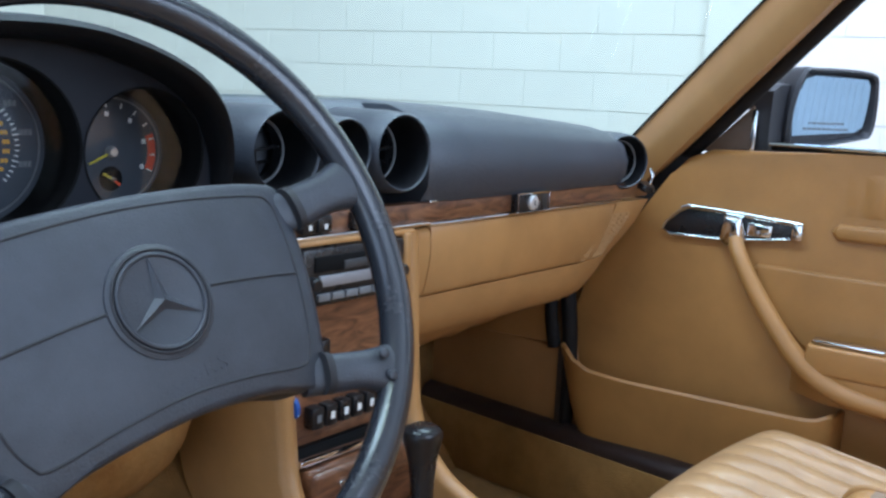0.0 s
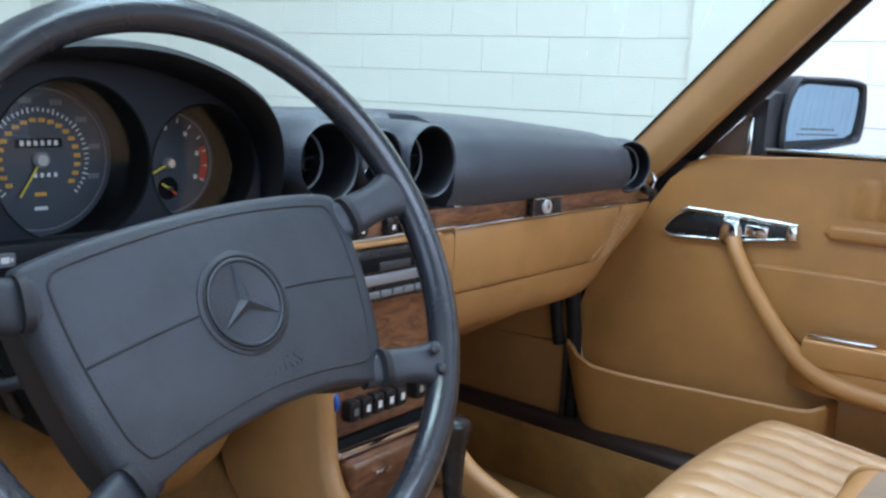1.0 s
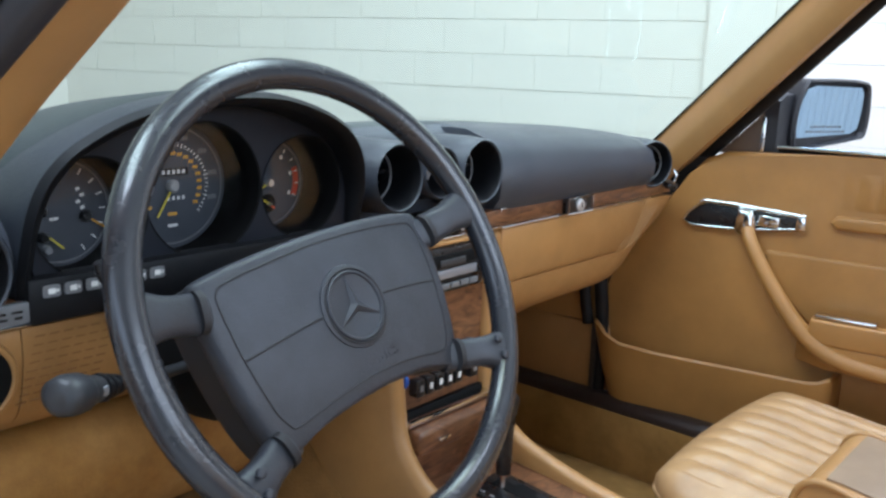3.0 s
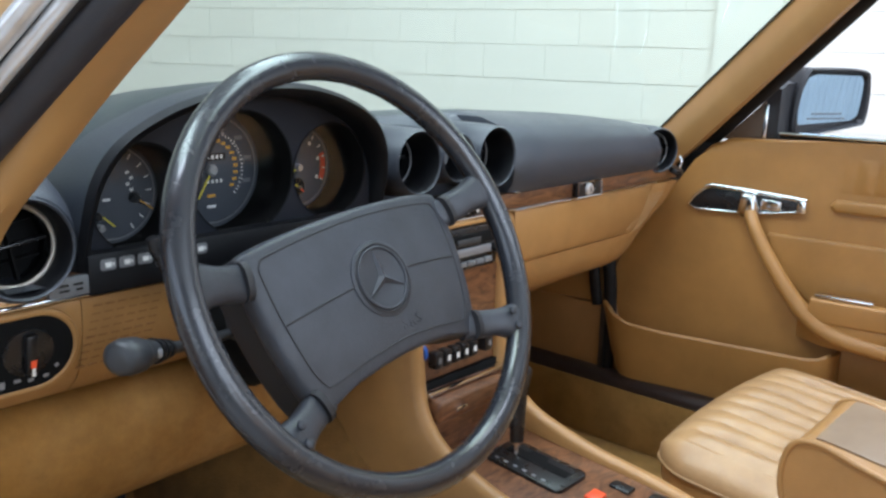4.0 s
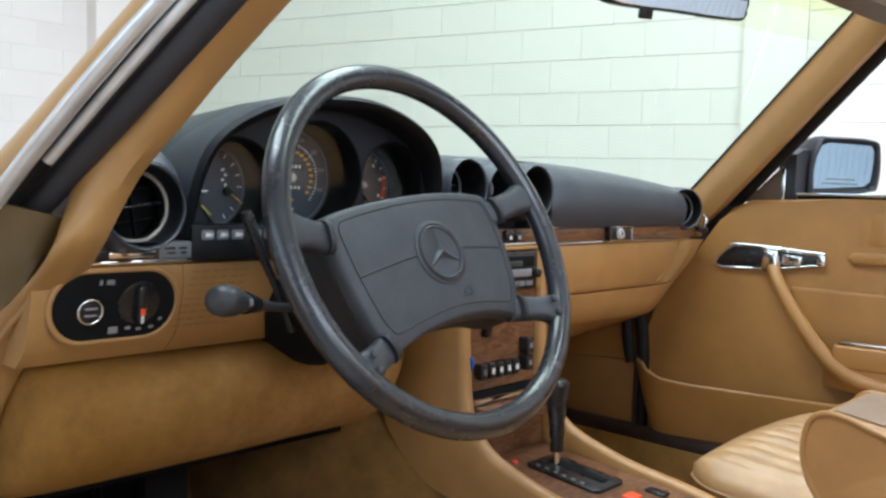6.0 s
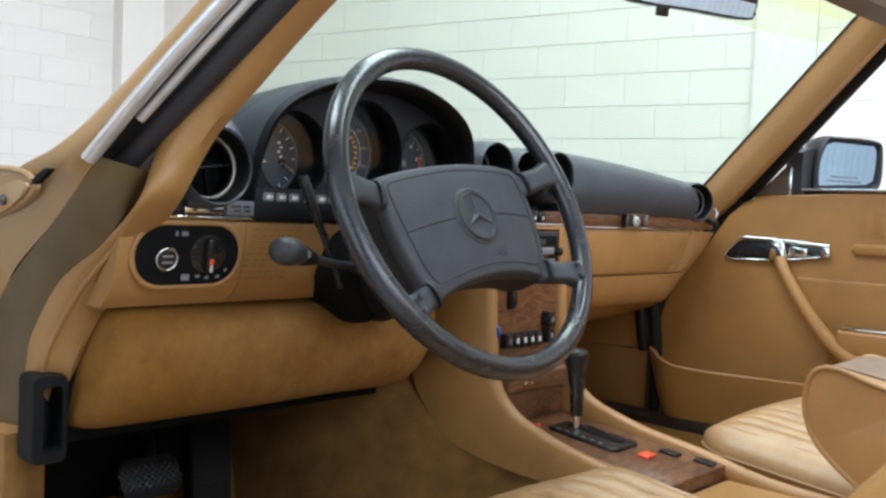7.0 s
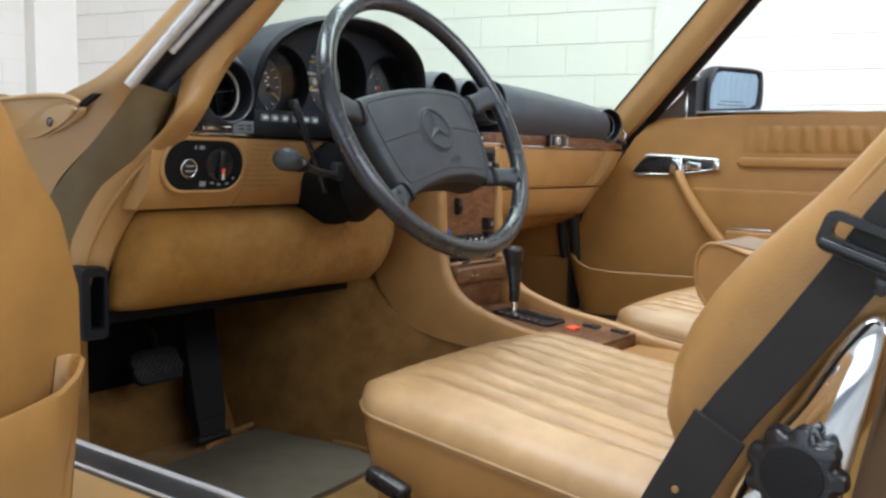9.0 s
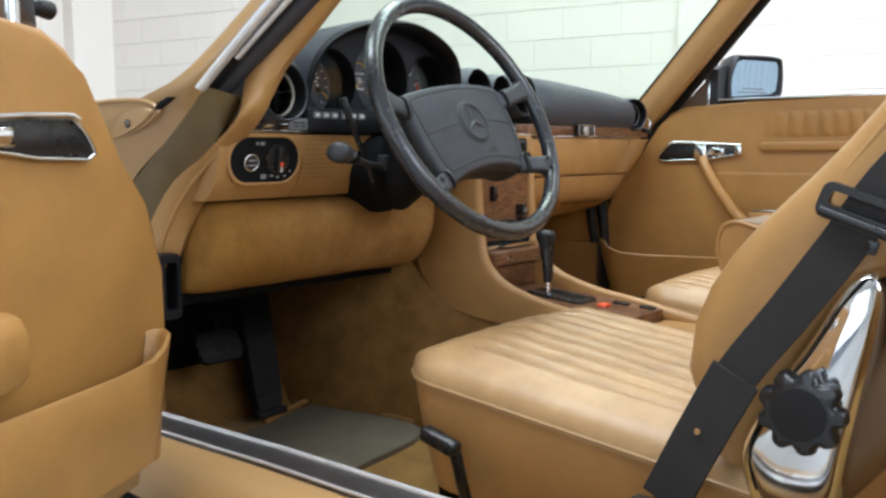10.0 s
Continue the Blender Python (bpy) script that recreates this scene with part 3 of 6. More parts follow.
# floor pan, sills, bulkhead, tunnel, rear wall
part("floor_pan", box(BM(), (CX, -0.35, 0.215), (1.56, 2.3, 0.05)), CARPET_LIT, car, "brown carpeted floor")
for sgn, f in ((1, lambda p: V(p)), (-1, flipx)):
    prof = [(-0.375, 0.24), (-0.385, 0.345), (-0.40, 0.357), (-0.47, 0.357), (-0.50, 0.34), (-0.53, 0.30), (-0.54, 0.20), (-0.50, 0.13), (-0.40, 0.13)]
    rr = [[f((x, y, z)) for x, z in prof] for y in (0.60, 0.36, 0.0, -0.5, -1.0, -1.5)]
    part("sill", loft(BM(), rr), PAINT, car, "gold-beige painted door sill", 50)
    rr = [[f((x, y, z)) for x, z in ((-0.372, 0.24), (-0.378, 0.348), (-0.384, 0.348), (-0.38, 0.24))] for y in (0.60, -0.3, -1.2)]
    part("sill_carpet", loft(BM(), rr), CARPET, car, "brown carpeted sill side")
SY = (0.33, 0.15, 0.0, -0.5, -1.0, -1.4)
sx0 = lambda y: -0.402 - 0.042 * max(y, 0.0)
rr = [[V((sx0(y) + x, y, z)) for x, z in ((0.006, 0.350), (0.004, 0.368), (-0.006, 0.371), (-0.036, 0.364), (-0.044, 0.350))] for y in SY]
part("sill_plate", loft(BM(), rr), STEEL, car, "worn dull metal sill plate", 40)
for x, z, r in ((0.0, 0.3705, 0.0048), (-0.038, 0.3635, 0.0024)):
    part("sill_edge", tube(BM(), [V((sx0(y) + x, y, z)) for y in SY], r, 8), BRIGHT, car, "polished sill plate edge", 60)
part("outer_strip", tube(BM(), [V((-0.536, y, 0.283)) for y in (0.40, 0.0, -0.5, -1.0, -1.4)], 0.009, 10), BRIGHT, car, "bright outer sill moulding", 60)
part("strip_groove", tube(BM(), [V((-0.529, y, 0.298)) for y in (0.40, 0.0, -0.5, -1.0, -1.4)], 0.006, 8), MATT, car, "dark groove over the moulding", 60)
rr = [[V((x, y, z)) for x, z in ((0.956, 0.358), (0.957, 0.370), (0.966, 0.381), (0.985, 0.387), (1.02, 0.375), (1.05, 0.352), (1.05, 0.345))] for y in (0.62, 0.3, 0.0, -0.5, -1.2)]
part("sill_plate", loft(BM(), rr), DARKSTRIP, car, "dark brown sill rubber", 40)
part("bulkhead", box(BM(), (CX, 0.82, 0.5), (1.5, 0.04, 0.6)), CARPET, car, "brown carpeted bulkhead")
# Black block put in for the shade behind the pedals.
part("bulkhead_shade", loft(BM(), [[V((x, y, z)) for y, z in ((0.585, 0.455), (0.590, 0.365), (0.605, 0.345), (0.66, 0.345), (0.80, 0.43), (0.80, 0.64), (0.58, 0.64))] for x in (-0.398, 0.0)]), MATT, car, "black block for the shade in the footwell")
part("toe_board", plate(BM(), [(0.90, 0.24), (0.52, 0.24), (0.80, 0.56), (0.90, 0.56)], axes((-0.40, 0, 0), (0, 1, 0), (-1, 0, 0)) @ Matrix.Diagonal((1, -1, 1, 1)), -1.5, 0.0), CARPET, car, "brown carpeted toe board")
rr = []
for y, xb, xt, zt in ((0.80, 0.03, 0.205, 0.66), (0.52, 0.035, 0.208, 0.645), (0.38, 0.052, 0.209, 0.60), (0.32, 0.065, 0.211, 0.53), (0.27, 0.074, 0.212, 0.487), (0.20, 0.082, 0.213, 0.452), (0.10, 0.09, 0.213, 0.438), (-0.1, 0.11, 0.213, 0.430), (-0.4, 0.13, 0.22, 0.41), (-1.2, 0.13, 0.22, 0.42)):
    rr.append([V((xb, y, 0.22)), V((xb + 0.02, y, 0.30)), V((xt - 0.045, y, zt - 0.06)), V((xt, y, zt)), V((2 * 0.3405 - xt, y, zt)), V((2 * 0.3405 - xt + 0.045, y, zt - 0.06)), V((2 * 0.3405 - xb - 0.02, y, 0.30)), V((2 * 0.3405 - xb, y, 0.22))])
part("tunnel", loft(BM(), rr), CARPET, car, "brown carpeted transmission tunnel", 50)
part("rear_wall", box(BM(), (CX, -1.32, 0.5), (1.6, 0.06, 0.6), bevel=0.02), TAN_TRIM, car, "tan rear bulkhead")
part("rear_wing", box(BM(), (-0.46, -1.55, 0.55), (0.16, 1.0, 0.62), bevel=0.06, seg=3), PAINT, car, "gold-beige rear wing")
part("rear_wing", box(BM(), (2 * CX + 0.46, -1.55, 0.55), (0.16, 1.0, 0.62), bevel=0.06, seg=3), PAINT, car)

# right footwell: kick board, upper trim, black door seal
km = axes((0.985, 0, 0), (0, 1, 0), (-1, 0, 0)) @ Matrix.Diagonal((1, -1, 1, 1))
part("kick_board", plate(BM(), [(0.322, 0.385), (0.322, 0.523), (0.45, 0.521), (0.62, 0.510), (0.62, 0.36)], km, -0.03, 0.0, 0.004), BOARD, car, "brown fibre kick board")
part("kick_trim", plate(BM(), [(0.335, 0.5265), (0.345, 0.62), (0.70, 0.66), (0.70, 0.505)], km, -0.03, 0.004, 0.004), TAN_TRIM, car, "tan vinyl kick trim")
part("kick_lath", box(BM(), (0.982, 0.318, 0.45), (0.008, 0.010, 0.15), bevel=0.002), STEEL, car, "thin bright edge lath")
part("door_seal", tube(BM(), curve([(0.995, 0.31, 0.36), (0.995, 0.308, 0.45), (0.995, 0.312, 0.55), (0.998, 0.325, 0.66), (1.005, 0.30, 0.72)], 4), 0.014, 8), RUBBER, car, "black rubber door seal", 60)
part("door_seal", tube(BM(), curve([(0.985, 0.335, 0.52), (0.982, 0.345, 0.58), (0.985, 0.35, 0.66)], 4), 0.012, 8), RUBBER, car, "", 60)
part("a_post", box(BM(), (1.06, 0.42, 0.55), (0.10, 0.18, 0.6), bevel=0.01), TAN_TRIM, car, "tan trimmed right door post")
# Added filler that keeps the bright wall from showing through the door gap.
part("door_gap_filler", box(BM(), (1.062, 0.27, 0.74), (0.02, 0.30, 0.26), bevel=0.004), RUBBER, car, "black filler behind the door gap")
part("carpet_ledge", plate(BM(), [(0.62, 0.24), (0.62, 0.362), (-0.35, 0.362), (-0.35, 0.24)], axes((0.954, 0, 0), (0, 1, 0), (-1, 0, 0)) @ Matrix.Diagonal((1, -1, 1, 1)), -0.02, 0.0, 0.004), CARPET_LIT, car, "brown carpeted sill side in its lit colour")

# black check-strap pocket in the left door post
ck = axes((-0.3935, 0.2985, 0.566), (1, 0, 0), (0, -1, 0))
co, ci = rrect(0.040, 0.102, 0.008), rrect(0.020, 0.074, 0.0055, 5, 0.003, 0.0)
bm = loft(BM(), [[ck @ V((p[0], p[1], d)) for p in q] for q, d in ((co, -0.02), (co, 0.017), ([(a * 0.96, b * 0.98) for a, b in co], 0.020), ([(a * 1.1, b * 1.03) for a, b in ci], 0.020), (ci, 0.017), (ci, -0.018))])
check = part("check_strap_box", bm, HOOD, car, "black rubber check-strap box")

# ---- doors ----
def door(m, label, pulled, pocket=(0.0, 1.0)):
    """m: x to the door's rear, y up from the ground, z into the car."""
    outline = [(0.020, 0.345), (0.004, 0.50), (0.006, 0.60), (0.014, 0.652), (0.038, 0.688), (0.089, 0.744), (0.125, 0.798), (0.154, 0.841), (0.178, 0.868), (0.215, 0.884), (0.40, 0.892), (0.70, 0.896), (1.0, 0.89), (1.02, 0.345)]
    root = part("car_door", plate(BM(), [(s + 0.012, z - 0.006) for s, z in outline[:-2]] + [(1.0, 0.884), (1.02, 0.31), (0.03, 0.31)], m, -0.12, -0.027, 0.01), PAINT, car, label)
    part("inner_panel", plate(BM(), outline, m, -0.02, 0.0, 0.012, 4), TAN_DOOR, root, "tan leather door panel", 30)
    part("panel_edge", plate(BM(), [(s - 0.004 if s < 0.3 else s + 0.003, z - 0.002) for s, z in outline], m, -0.026, -0.018), RUBBER, root, "dark rubber panel edge")
    # map pocket
    top = [(0.0, 0.534), (0.015, 0.530), (0.03, 0.516), (0.06, 0.503), (0.12, 0.499), (0.42, 0.505), (0.44, 0.516), (0.46, 0.516)]
    ps, pd = pocket
    plan = curve([(0.010, 0.0), (-0.002, 0.016), (0.004, 0.036), (0.03, 0.049), (0.10, 0.053), (0.30, 0.053), (0.425, 0.050), (0.446, 0.03), (0.45, 0.0)], 5)
    rings = []
    n = len(plan)
    for i, p in enumerate(plan):
        a, b = plan[max(i - 1, 0)], plan[min(i + 1, n - 1)]
        t = (b - a).normalized()
        nrm = V((t.y, -t.x)) * 0.005
        zt = lerp(top, p.x) - (0.14 * max(0.0, 0.05 - p.x) if ps else 0.0)
        lean = 0.010
        pts = []
        for off, z in ((-1, 0.372), (-1, 0.43), (-1, zt - 0.004), (0, zt), (1, zt - 0.004), (1, 0.43), (1, 0.372)):
            q = p + nrm * off
            pts.append(m @ V((ps + q.x + 0.045 * max(0.0, 1 - p.x / 0.1) * max(0.0, (0.50 - z)) / 0.13, z, max(q.y - lean * (zt - z) / 0.12 * (p.y / 0.05), 0) * pd)))
        rings.append(pts)
    part("map_pocket", loft(BM(), rings), TAN_DOOR, root, "tan leather map pocket", 45)
    if pulled:
        part("pocket_base", plate(BM(), [(0.05, 0.352), (0.45, 0.352), (0.45, 0.385), (0.05, 0.385)], m, 0.0, 0.040, 0.008), TAN_DOOR, root)
    # latch handle with chrome frame
    ho = [(0.150, 0.752), (0.158, 0.766), (0.176, 0.783), (0.192, 0.791), (0.270, 0.788), (0.362, 0.781), (0.366, 0.762), (0.310, 0.754), (0.250, 0.747), (0.165, 0.745)]
    handle = part("latch_handle", plate(BM(), ho, m, 0.0, 0.005, 0.002), BLACK, root, "black latch recess in chrome frame")
    part("chrome_frame", tube(BM(), [m @ V((s, z, 0.007)) for s, z in ho], 0.0025, 8, True), CHROME, root, "chrome frame", 60)
    part("chrome_frame", tube(BM(), [m @ V((s, z, 0.008)) for s, z in ((0.180, 0.789), (0.192, 0.7935), (0.27, 0.7905), (0.366, 0.783))], 0.0040, 8), CHROME, root, "", 60)
    part("latch_lever", plate(BM(), [(0.285, 0.757), (0.287, 0.779), (0.325, 0.777), (0.322, 0.758)], m, 0.004, 0.012, 0.004, 3), CHROME, root, "chrome latch lever")
    if pulled:
        part("pull_socket", plate(BM(), [(0.247, 0.75), (0.252, 0.786), (0.279, 0.785), (0.287, 0.75), (0.278, 0.738), (0.256, 0.738)], m, 0.004, 0.026, 0.008, 3), CHROME, root, "chrome pull socket")
    part("end_cap", plate(BM(), [(0.350, 0.758), (0.352, 0.783), (0.366, 0.782), (0.368, 0.760)], m, 0.004, 0.012, 0.003), CHROME, root)
    # pull strap that sweeps into the armrest
    pull = curve([(0.273, 0.753, 0.022), (0.284, 0.732, 0.034), (0.311, 0.689, 0.042), (0.346, 0.640, 0.046), (0.375, 0.605, 0.048), (0.407, 0.577, 0.05), (0.448, 0.556, 0.05), (0.517, 0.544, 0.048), (0.636, 0.536, 0.045), (0.864, 0.531, 0.04)], 5)
    rad = [0.0115 + 0.006 * min(1, i / 30) for i in range(len(pull))]
    if pulled:
        part("pull_handle", tube(BM(), [m @ p for p in pull], rad, 12, flat=0.85), TAN_DOOR, root, "tan leather door pull", 60)
    rr = []
    for i in range(9):
        s = (0.375 if pulled else 0.285) + i * 0.055
        zt = 0.602 if i else 0.585
        dd = 0.055 if i else 0.010
        rr.append([m @ V((s, z, d)) for z, d in ((0.53, 0.0), (0.53, dd * 0.8), (0.545, dd), (zt - 0.02, dd), (zt - 0.004, dd - 0.008), (zt, dd - 0.02), (zt + 0.004, 0.0))])
    part("armrest", loft(BM(), rr), TAN_DOOR, root, "tan padded armrest", 45)
    ash = part("ashtray_pull", box(BM(), (0.455, 0.623, 0.040), (0.098, 0.005, 0.022), m, 0.002), CHROME, root, "chrome ashtray lid edge")
    part("armrest_lid", plate(BM(), [(0.395, 0.575), (0.402, 0.618), (0.54, 0.618), (0.54, 0.575)], m, 0.035, 0.058, 0.006, 3), TAN_DOOR, root)
    # padded upholstery fields
    part("upholstery_pad", plate(BM(), [(0.415, 0.767), (0.405, 0.779), (0.415, 0.791), (0.90, 0.793), (0.90, 0.767)], m, -0.002, 0.009, 0.007, 4), TAN_DOOR, root, "embossed tan pad", 30)
    part("upholstery_pad", plate(BM(), [(0.312, 0.689), (0.300, 0.708), (0.306, 0.716), (0.90, 0.712), (0.90, 0.57), (0.42, 0.57), (0.376, 0.604), (0.347, 0.640)], m, -0.002, 0.007, 0.006, 4), TAN_DOOR, root, "", 30)
    rows = []
    for a in range(13):
        z = 0.803 + a * 0.0052
        row = []
        for b in range(150):
            q = 0.42 + b * 0.0033
            f = math.sin(math.pi * a / 12) ** 0.5 * min(1.0, (q - 0.42) / 0.06)
            wob = 0.006 * noise.noise(V((q * 7, z * 30, 1.0)))
            row.append(m @ V((q, z, 0.0004 + 0.0046 * f * abs(math.sin((q + wob) * math.pi / 0.034)))))
        rows.append(row)
    part("pleated_panel", loft(BM(), rows, closed=False), TAN_DOOR, root, "softly pleated tan upholstery", 60)
    part("window_strip", box(BM(), (0.655, 0.899, -0.014), (0.71, 0.006, 0.016), m, 0.002), CHROME, root, "chrome window strip")
    part("window_channel", box(BM(), (0.655, 0.894, -0.030), (0.71, 0.010, 0.016), m, 0.002), RUBBER, root, "black window channel")
    # mirror triangle
    part("mirror_triangle", plate(BM(), [(0.195, 0.880), (0.268, 0.955), (0.272, 0.888), (0.27, 0.882)], m, -0.05, -0.02, 0.003), TRIANGLE, root, "brown quarter-light trim")
    part("triangle_strip", box(BM(), (0.272, 0.915, -0.022), (0.008, 0.070, 0.008), m, 0.002), CHROME, root, "chrome quarter-light strip")
    return root


right_door = door(upright((1.011, 0.318, 0), (0.11, -1, 0), (-1, -0.11, 0)), "closed tan-trimmed car door with chrome latch", True)
left_door = door(upright((-0.498, 0.131, 0.018), (-0.89, -0.456, 0), (0.456, -0.89, 0)), "wide open tan-trimmed car door", False, (0.041, 0.75))


def wing_mirror(root, corner, u, face, w, h):
    """Housing with a recessed glass; corner: lower inner corner, u: outward along the glass."""
    m = upright(corner, u, face)
    mir = part("wing_mirror", BM_housing(m, w, h), BODYDARK, root, "dark grey wing mirror housing", 40)
    m = m @ Matrix.Translation((0, h / 2, 0.0022)) @ Matrix.Rotation(radians(2.8), 4, "X") @ Matrix.Translation((0, -h / 2, 0))
    part("mirror_glass", plate(BM(), [(0.014, 0.026), (0.008, 0.075), (0.026, h - 0.012), (0.045, h - 0.006), (w - 0.022, h - 0.008), (w - 0.010, h - 0.026), (w - 0.014, 0.045), (w - 0.035, 0.034)], m, -0.006, -0.0035), MIRROR, root, "blue-tinted mirror glass")
    bm = BM()
    for row, (x0, x1) in enumerate(((0.045, 0.115), (0.035, 0.125))):
        x = x0
        while x < x1:
            ln = (0.008, 0.004, 0.010, 0.006)[int(x * 1000) % 4]
            box(bm, (x + ln / 2, 0.047 - row * 0.009, -0.003), (ln, 0.0032, 0.0006), m)
            x += ln + 0.003
    part("warning_print", bm, GREY, root, "small grey printed bars")
    return mir


def BM_housing(m, w, h):
    o = [(0.0, 0.0), (-0.004, 0.07), (0.016, h), (0.045, h + 0.006), (w - 0.02, h + 0.004), (w, h - 0.02), (w - 0.002, 0.035), (w - 0.03, 0.022), (0.05, 0.008)]
    bm = BM()
    c = V((w * 0.5, h * 0.5))
    def ring(k, d):
        return [m @ V((c.x + (p[0] - c.x) * k, c.y + (p[1] - c.y) * k, d)) for p in [tuple(q) for q in curve([(a, b) for a, b in o], 4, True)]]
    loft(bm, [ring(0.86, -0.008), ring(0.90, 0.006), ring(0.95, 0.009), ring(1.0, 0.004), ring(1.0, -0.02), ring(0.92, -0.055), ring(0.7, -0.08)])
    return bm


wing_mirror(right_door, (1.112, 0.018, 0.885), (0.89, -0.45, 0), (-0.45, -0.89, 0), 0.178, 0.127)
part("mirror_foot", loft(BM(), [[V((x, y, z)) for x, y, z in r] for r in (
    ((1.070, 0.075, 0.885), (1.070, 0.030, 0.885), (1.072, 0.030, 0.978), (1.072, 0.06, 0.982)),
    ((1.09, 0.075, 0.882), (1.09, 0.026, 0.882), (1.09, 0.026, 0.988), (1.09, 0.06, 0.992)),
    ((1.13, 0.075, 0.89), (1.13, 0.02, 0.89), (1.13, 0.02, 0.99), (1.13, 0.06, 0.995)))]), BODYDARK, right_door, "dark mirror foot", 40)
# left door: its mirror, seen past the window edge, and the chrome window post
lm = upright((-0.498, 0.131, 0.018), (-0.89, -0.456, 0), (0.456, -0.89, 0))
part("window_post", tube(BM(), [lm @ V((0.245, z, -0.02)) for z in (0.88, 0.93, 1.0)], 0.010, 10), CHROME, left_door, "chrome quarter-light post")
part("mirror_foot", plate(BM(), [(0.20, 0.885), (0.205, 0.96), (0.24, 1.0), (0.24, 0.885)], lm, -0.06, -0.02, 0.006), BODYDARK, left_door, "black mirror foot")
part("mirror_foot", plate(BM(), [(0.255, 0.885), (0.255, 1.0), (0.32, 1.0), (0.32, 0.885)], lm, -0.06, -0.025, 0.006), BODYDARK, left_door)
part("mirror_knob", tube(BM(), [lm @ V(p) for p in ((0.205, 0.914, -0.04), (0.185, 0.914, -0.04), (0.18, 0.914, -0.04), (0.155, 0.913, -0.04), (0.15, 0.913, -0.04))], [0.004, 0.004, 0.010, 0.011, 0.007], 12), BLACK, left_door, "black mirror adjusting knob")

# ---- dashboard ----
dash = thing("dashboard", (CX, 0.25, 0.8), "black padded dashboard over tan lower trim with wood strip", "dashboard")


def pad_top(x):
    return 0.943 - 0.041 * ((x - CX) / 0.64) ** 2 - 0.30 * max(0.0, -0.21 - x)


def pad_ring(x, back):
    """The pad's section; back: how far its front face is set back."""
    t = pad_top(x)
    h = t - 0.83
    f = back
    pts = [(0.20 + f, 0.826), (0.176 + f, 0.830), (0.165 + f, 0.846), (0.163 + f, 0.83 + 0.42 * h), (0.172 + f, 0.83 + 0.68 * h), (0.195 + f * 0.9, 0.83 + 0.86 * h), (0.235 + f * 0.6, 0.83 + 0.96 * h), (0.30 + f * 0.2, t), (0.40, t - 0.004), (0.52, t - 0.03), (0.60, t - 0.07), (0.60, 0.76), (0.24 + f, 0.78)]
    return [V((x, y, z)) for y, z in pts]


STEPS = [(-0.318, 0.09), (-0.26, 0.11), (-0.20, 0.13), (0.10, 0.13), (0.23, 0.12), (0.30, 0.095), (0.448, 0.085), (0.452, 0.012), (0.475, 0.002), (0.52, 0.0), (0.60, 0.0), (0.70, 0.0), (0.80, 0.0), (0.865, 0.0), (0.888, 0.004), (0.896, 0.05), (0.94, 0.085), (0.985, 0.09)]
part("top_pad", loft(BM(), [pad_ring(x, b) for x, b in STEPS]), PAD, dash, "black grained dash top pad", 45)

# instrument hood
HO = [(-0.207, 0.806), (-0.207, 0.853), (-0.199, 0.908), (-0.180, 0.942), (-0.147, 0.966), (-0.100, 0.985), (-0.035, 0.996), (0.030, 0.997), (0.080, 0.988), (0.125, 0.972), (0.156, 0.953), (0.176, 0.928), (0.187, 0.895), (0.188, 0.860), (0.187, 0.806)]
hc = [tuple(p) for p in curve(HO, 4)]


def hood_ring(k, y, drop=0.0, base=0.806):
    cx, cz = -0.010, 0.806
    return [V((cx + (x - cx) * k, y + (1 - (z - cz) / 0.19) * (0.042 if y < 0.2 else 0.0), max(cz + (z - cz) * (k if k < 1 else 1) - drop * (z - cz) / 0.19, base - 0.02))) for x, z in hc]


rings = [hood_ring(0.90, 0.266), hood_ring(0.905, 0.20), hood_ring(0.915, 0.158), hood_ring(0.935, 0.146), hood_ring(0.965, 0.143), hood_ring(0.99, 0.150), hood_ring(1.0, 0.170), hood_ring(1.01, 0.24, 0.004), hood_ring(1.03, 0.33, 0.014), hood_ring(1.05, 0.46, 0.05)]
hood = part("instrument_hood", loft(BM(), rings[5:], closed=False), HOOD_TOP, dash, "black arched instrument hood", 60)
# Inner side and lip get a blacker copy, their shade put into the colour.
part("hood_inside", loft(BM(), rings[:6], closed=False), HOOD, hood, "hood's inner side in a darker, shaded black", 60)
pm = axes((0, 0.188, 0), (1, 0, 0), (0, -1, 0))
inner = [(p.x, p.z) for p in hood_ring(0.908, 0.2)]
inner = [(inner[0][0], 0.80)] + inner + [(inner[-1][0], 0.80)]
# dial middle and radius, then the wider mouth of the deep cone in front of it
GAUGES = [(-0.134, 0.883, 0.0515, 0.0530), (-0.016, 0.897, 0.0650, 0.0655), (0.107, 0.890, 0.0515, 0.0540)]
bm = BM()
holed(bm, inner, [disc(q, 44, x, z + 0.003) for x, z, r, q in GAUGES], pm, 0.0)
part("instrument_panel", bm, PANEL, dash, "slate grey instrument panel")


def bars(items, m, d=0.0006):
    """Small flat marks: middle, length, width, turn in degrees."""
    bm = BM()
    for x, y, ln, w, a in items:
        box(bm, (0, 0, 0), (ln, w, d), m @ Matrix.Translation((x, y, 0)) @ Matrix.Rotation(radians(a), 4, "Z"))
    return bm


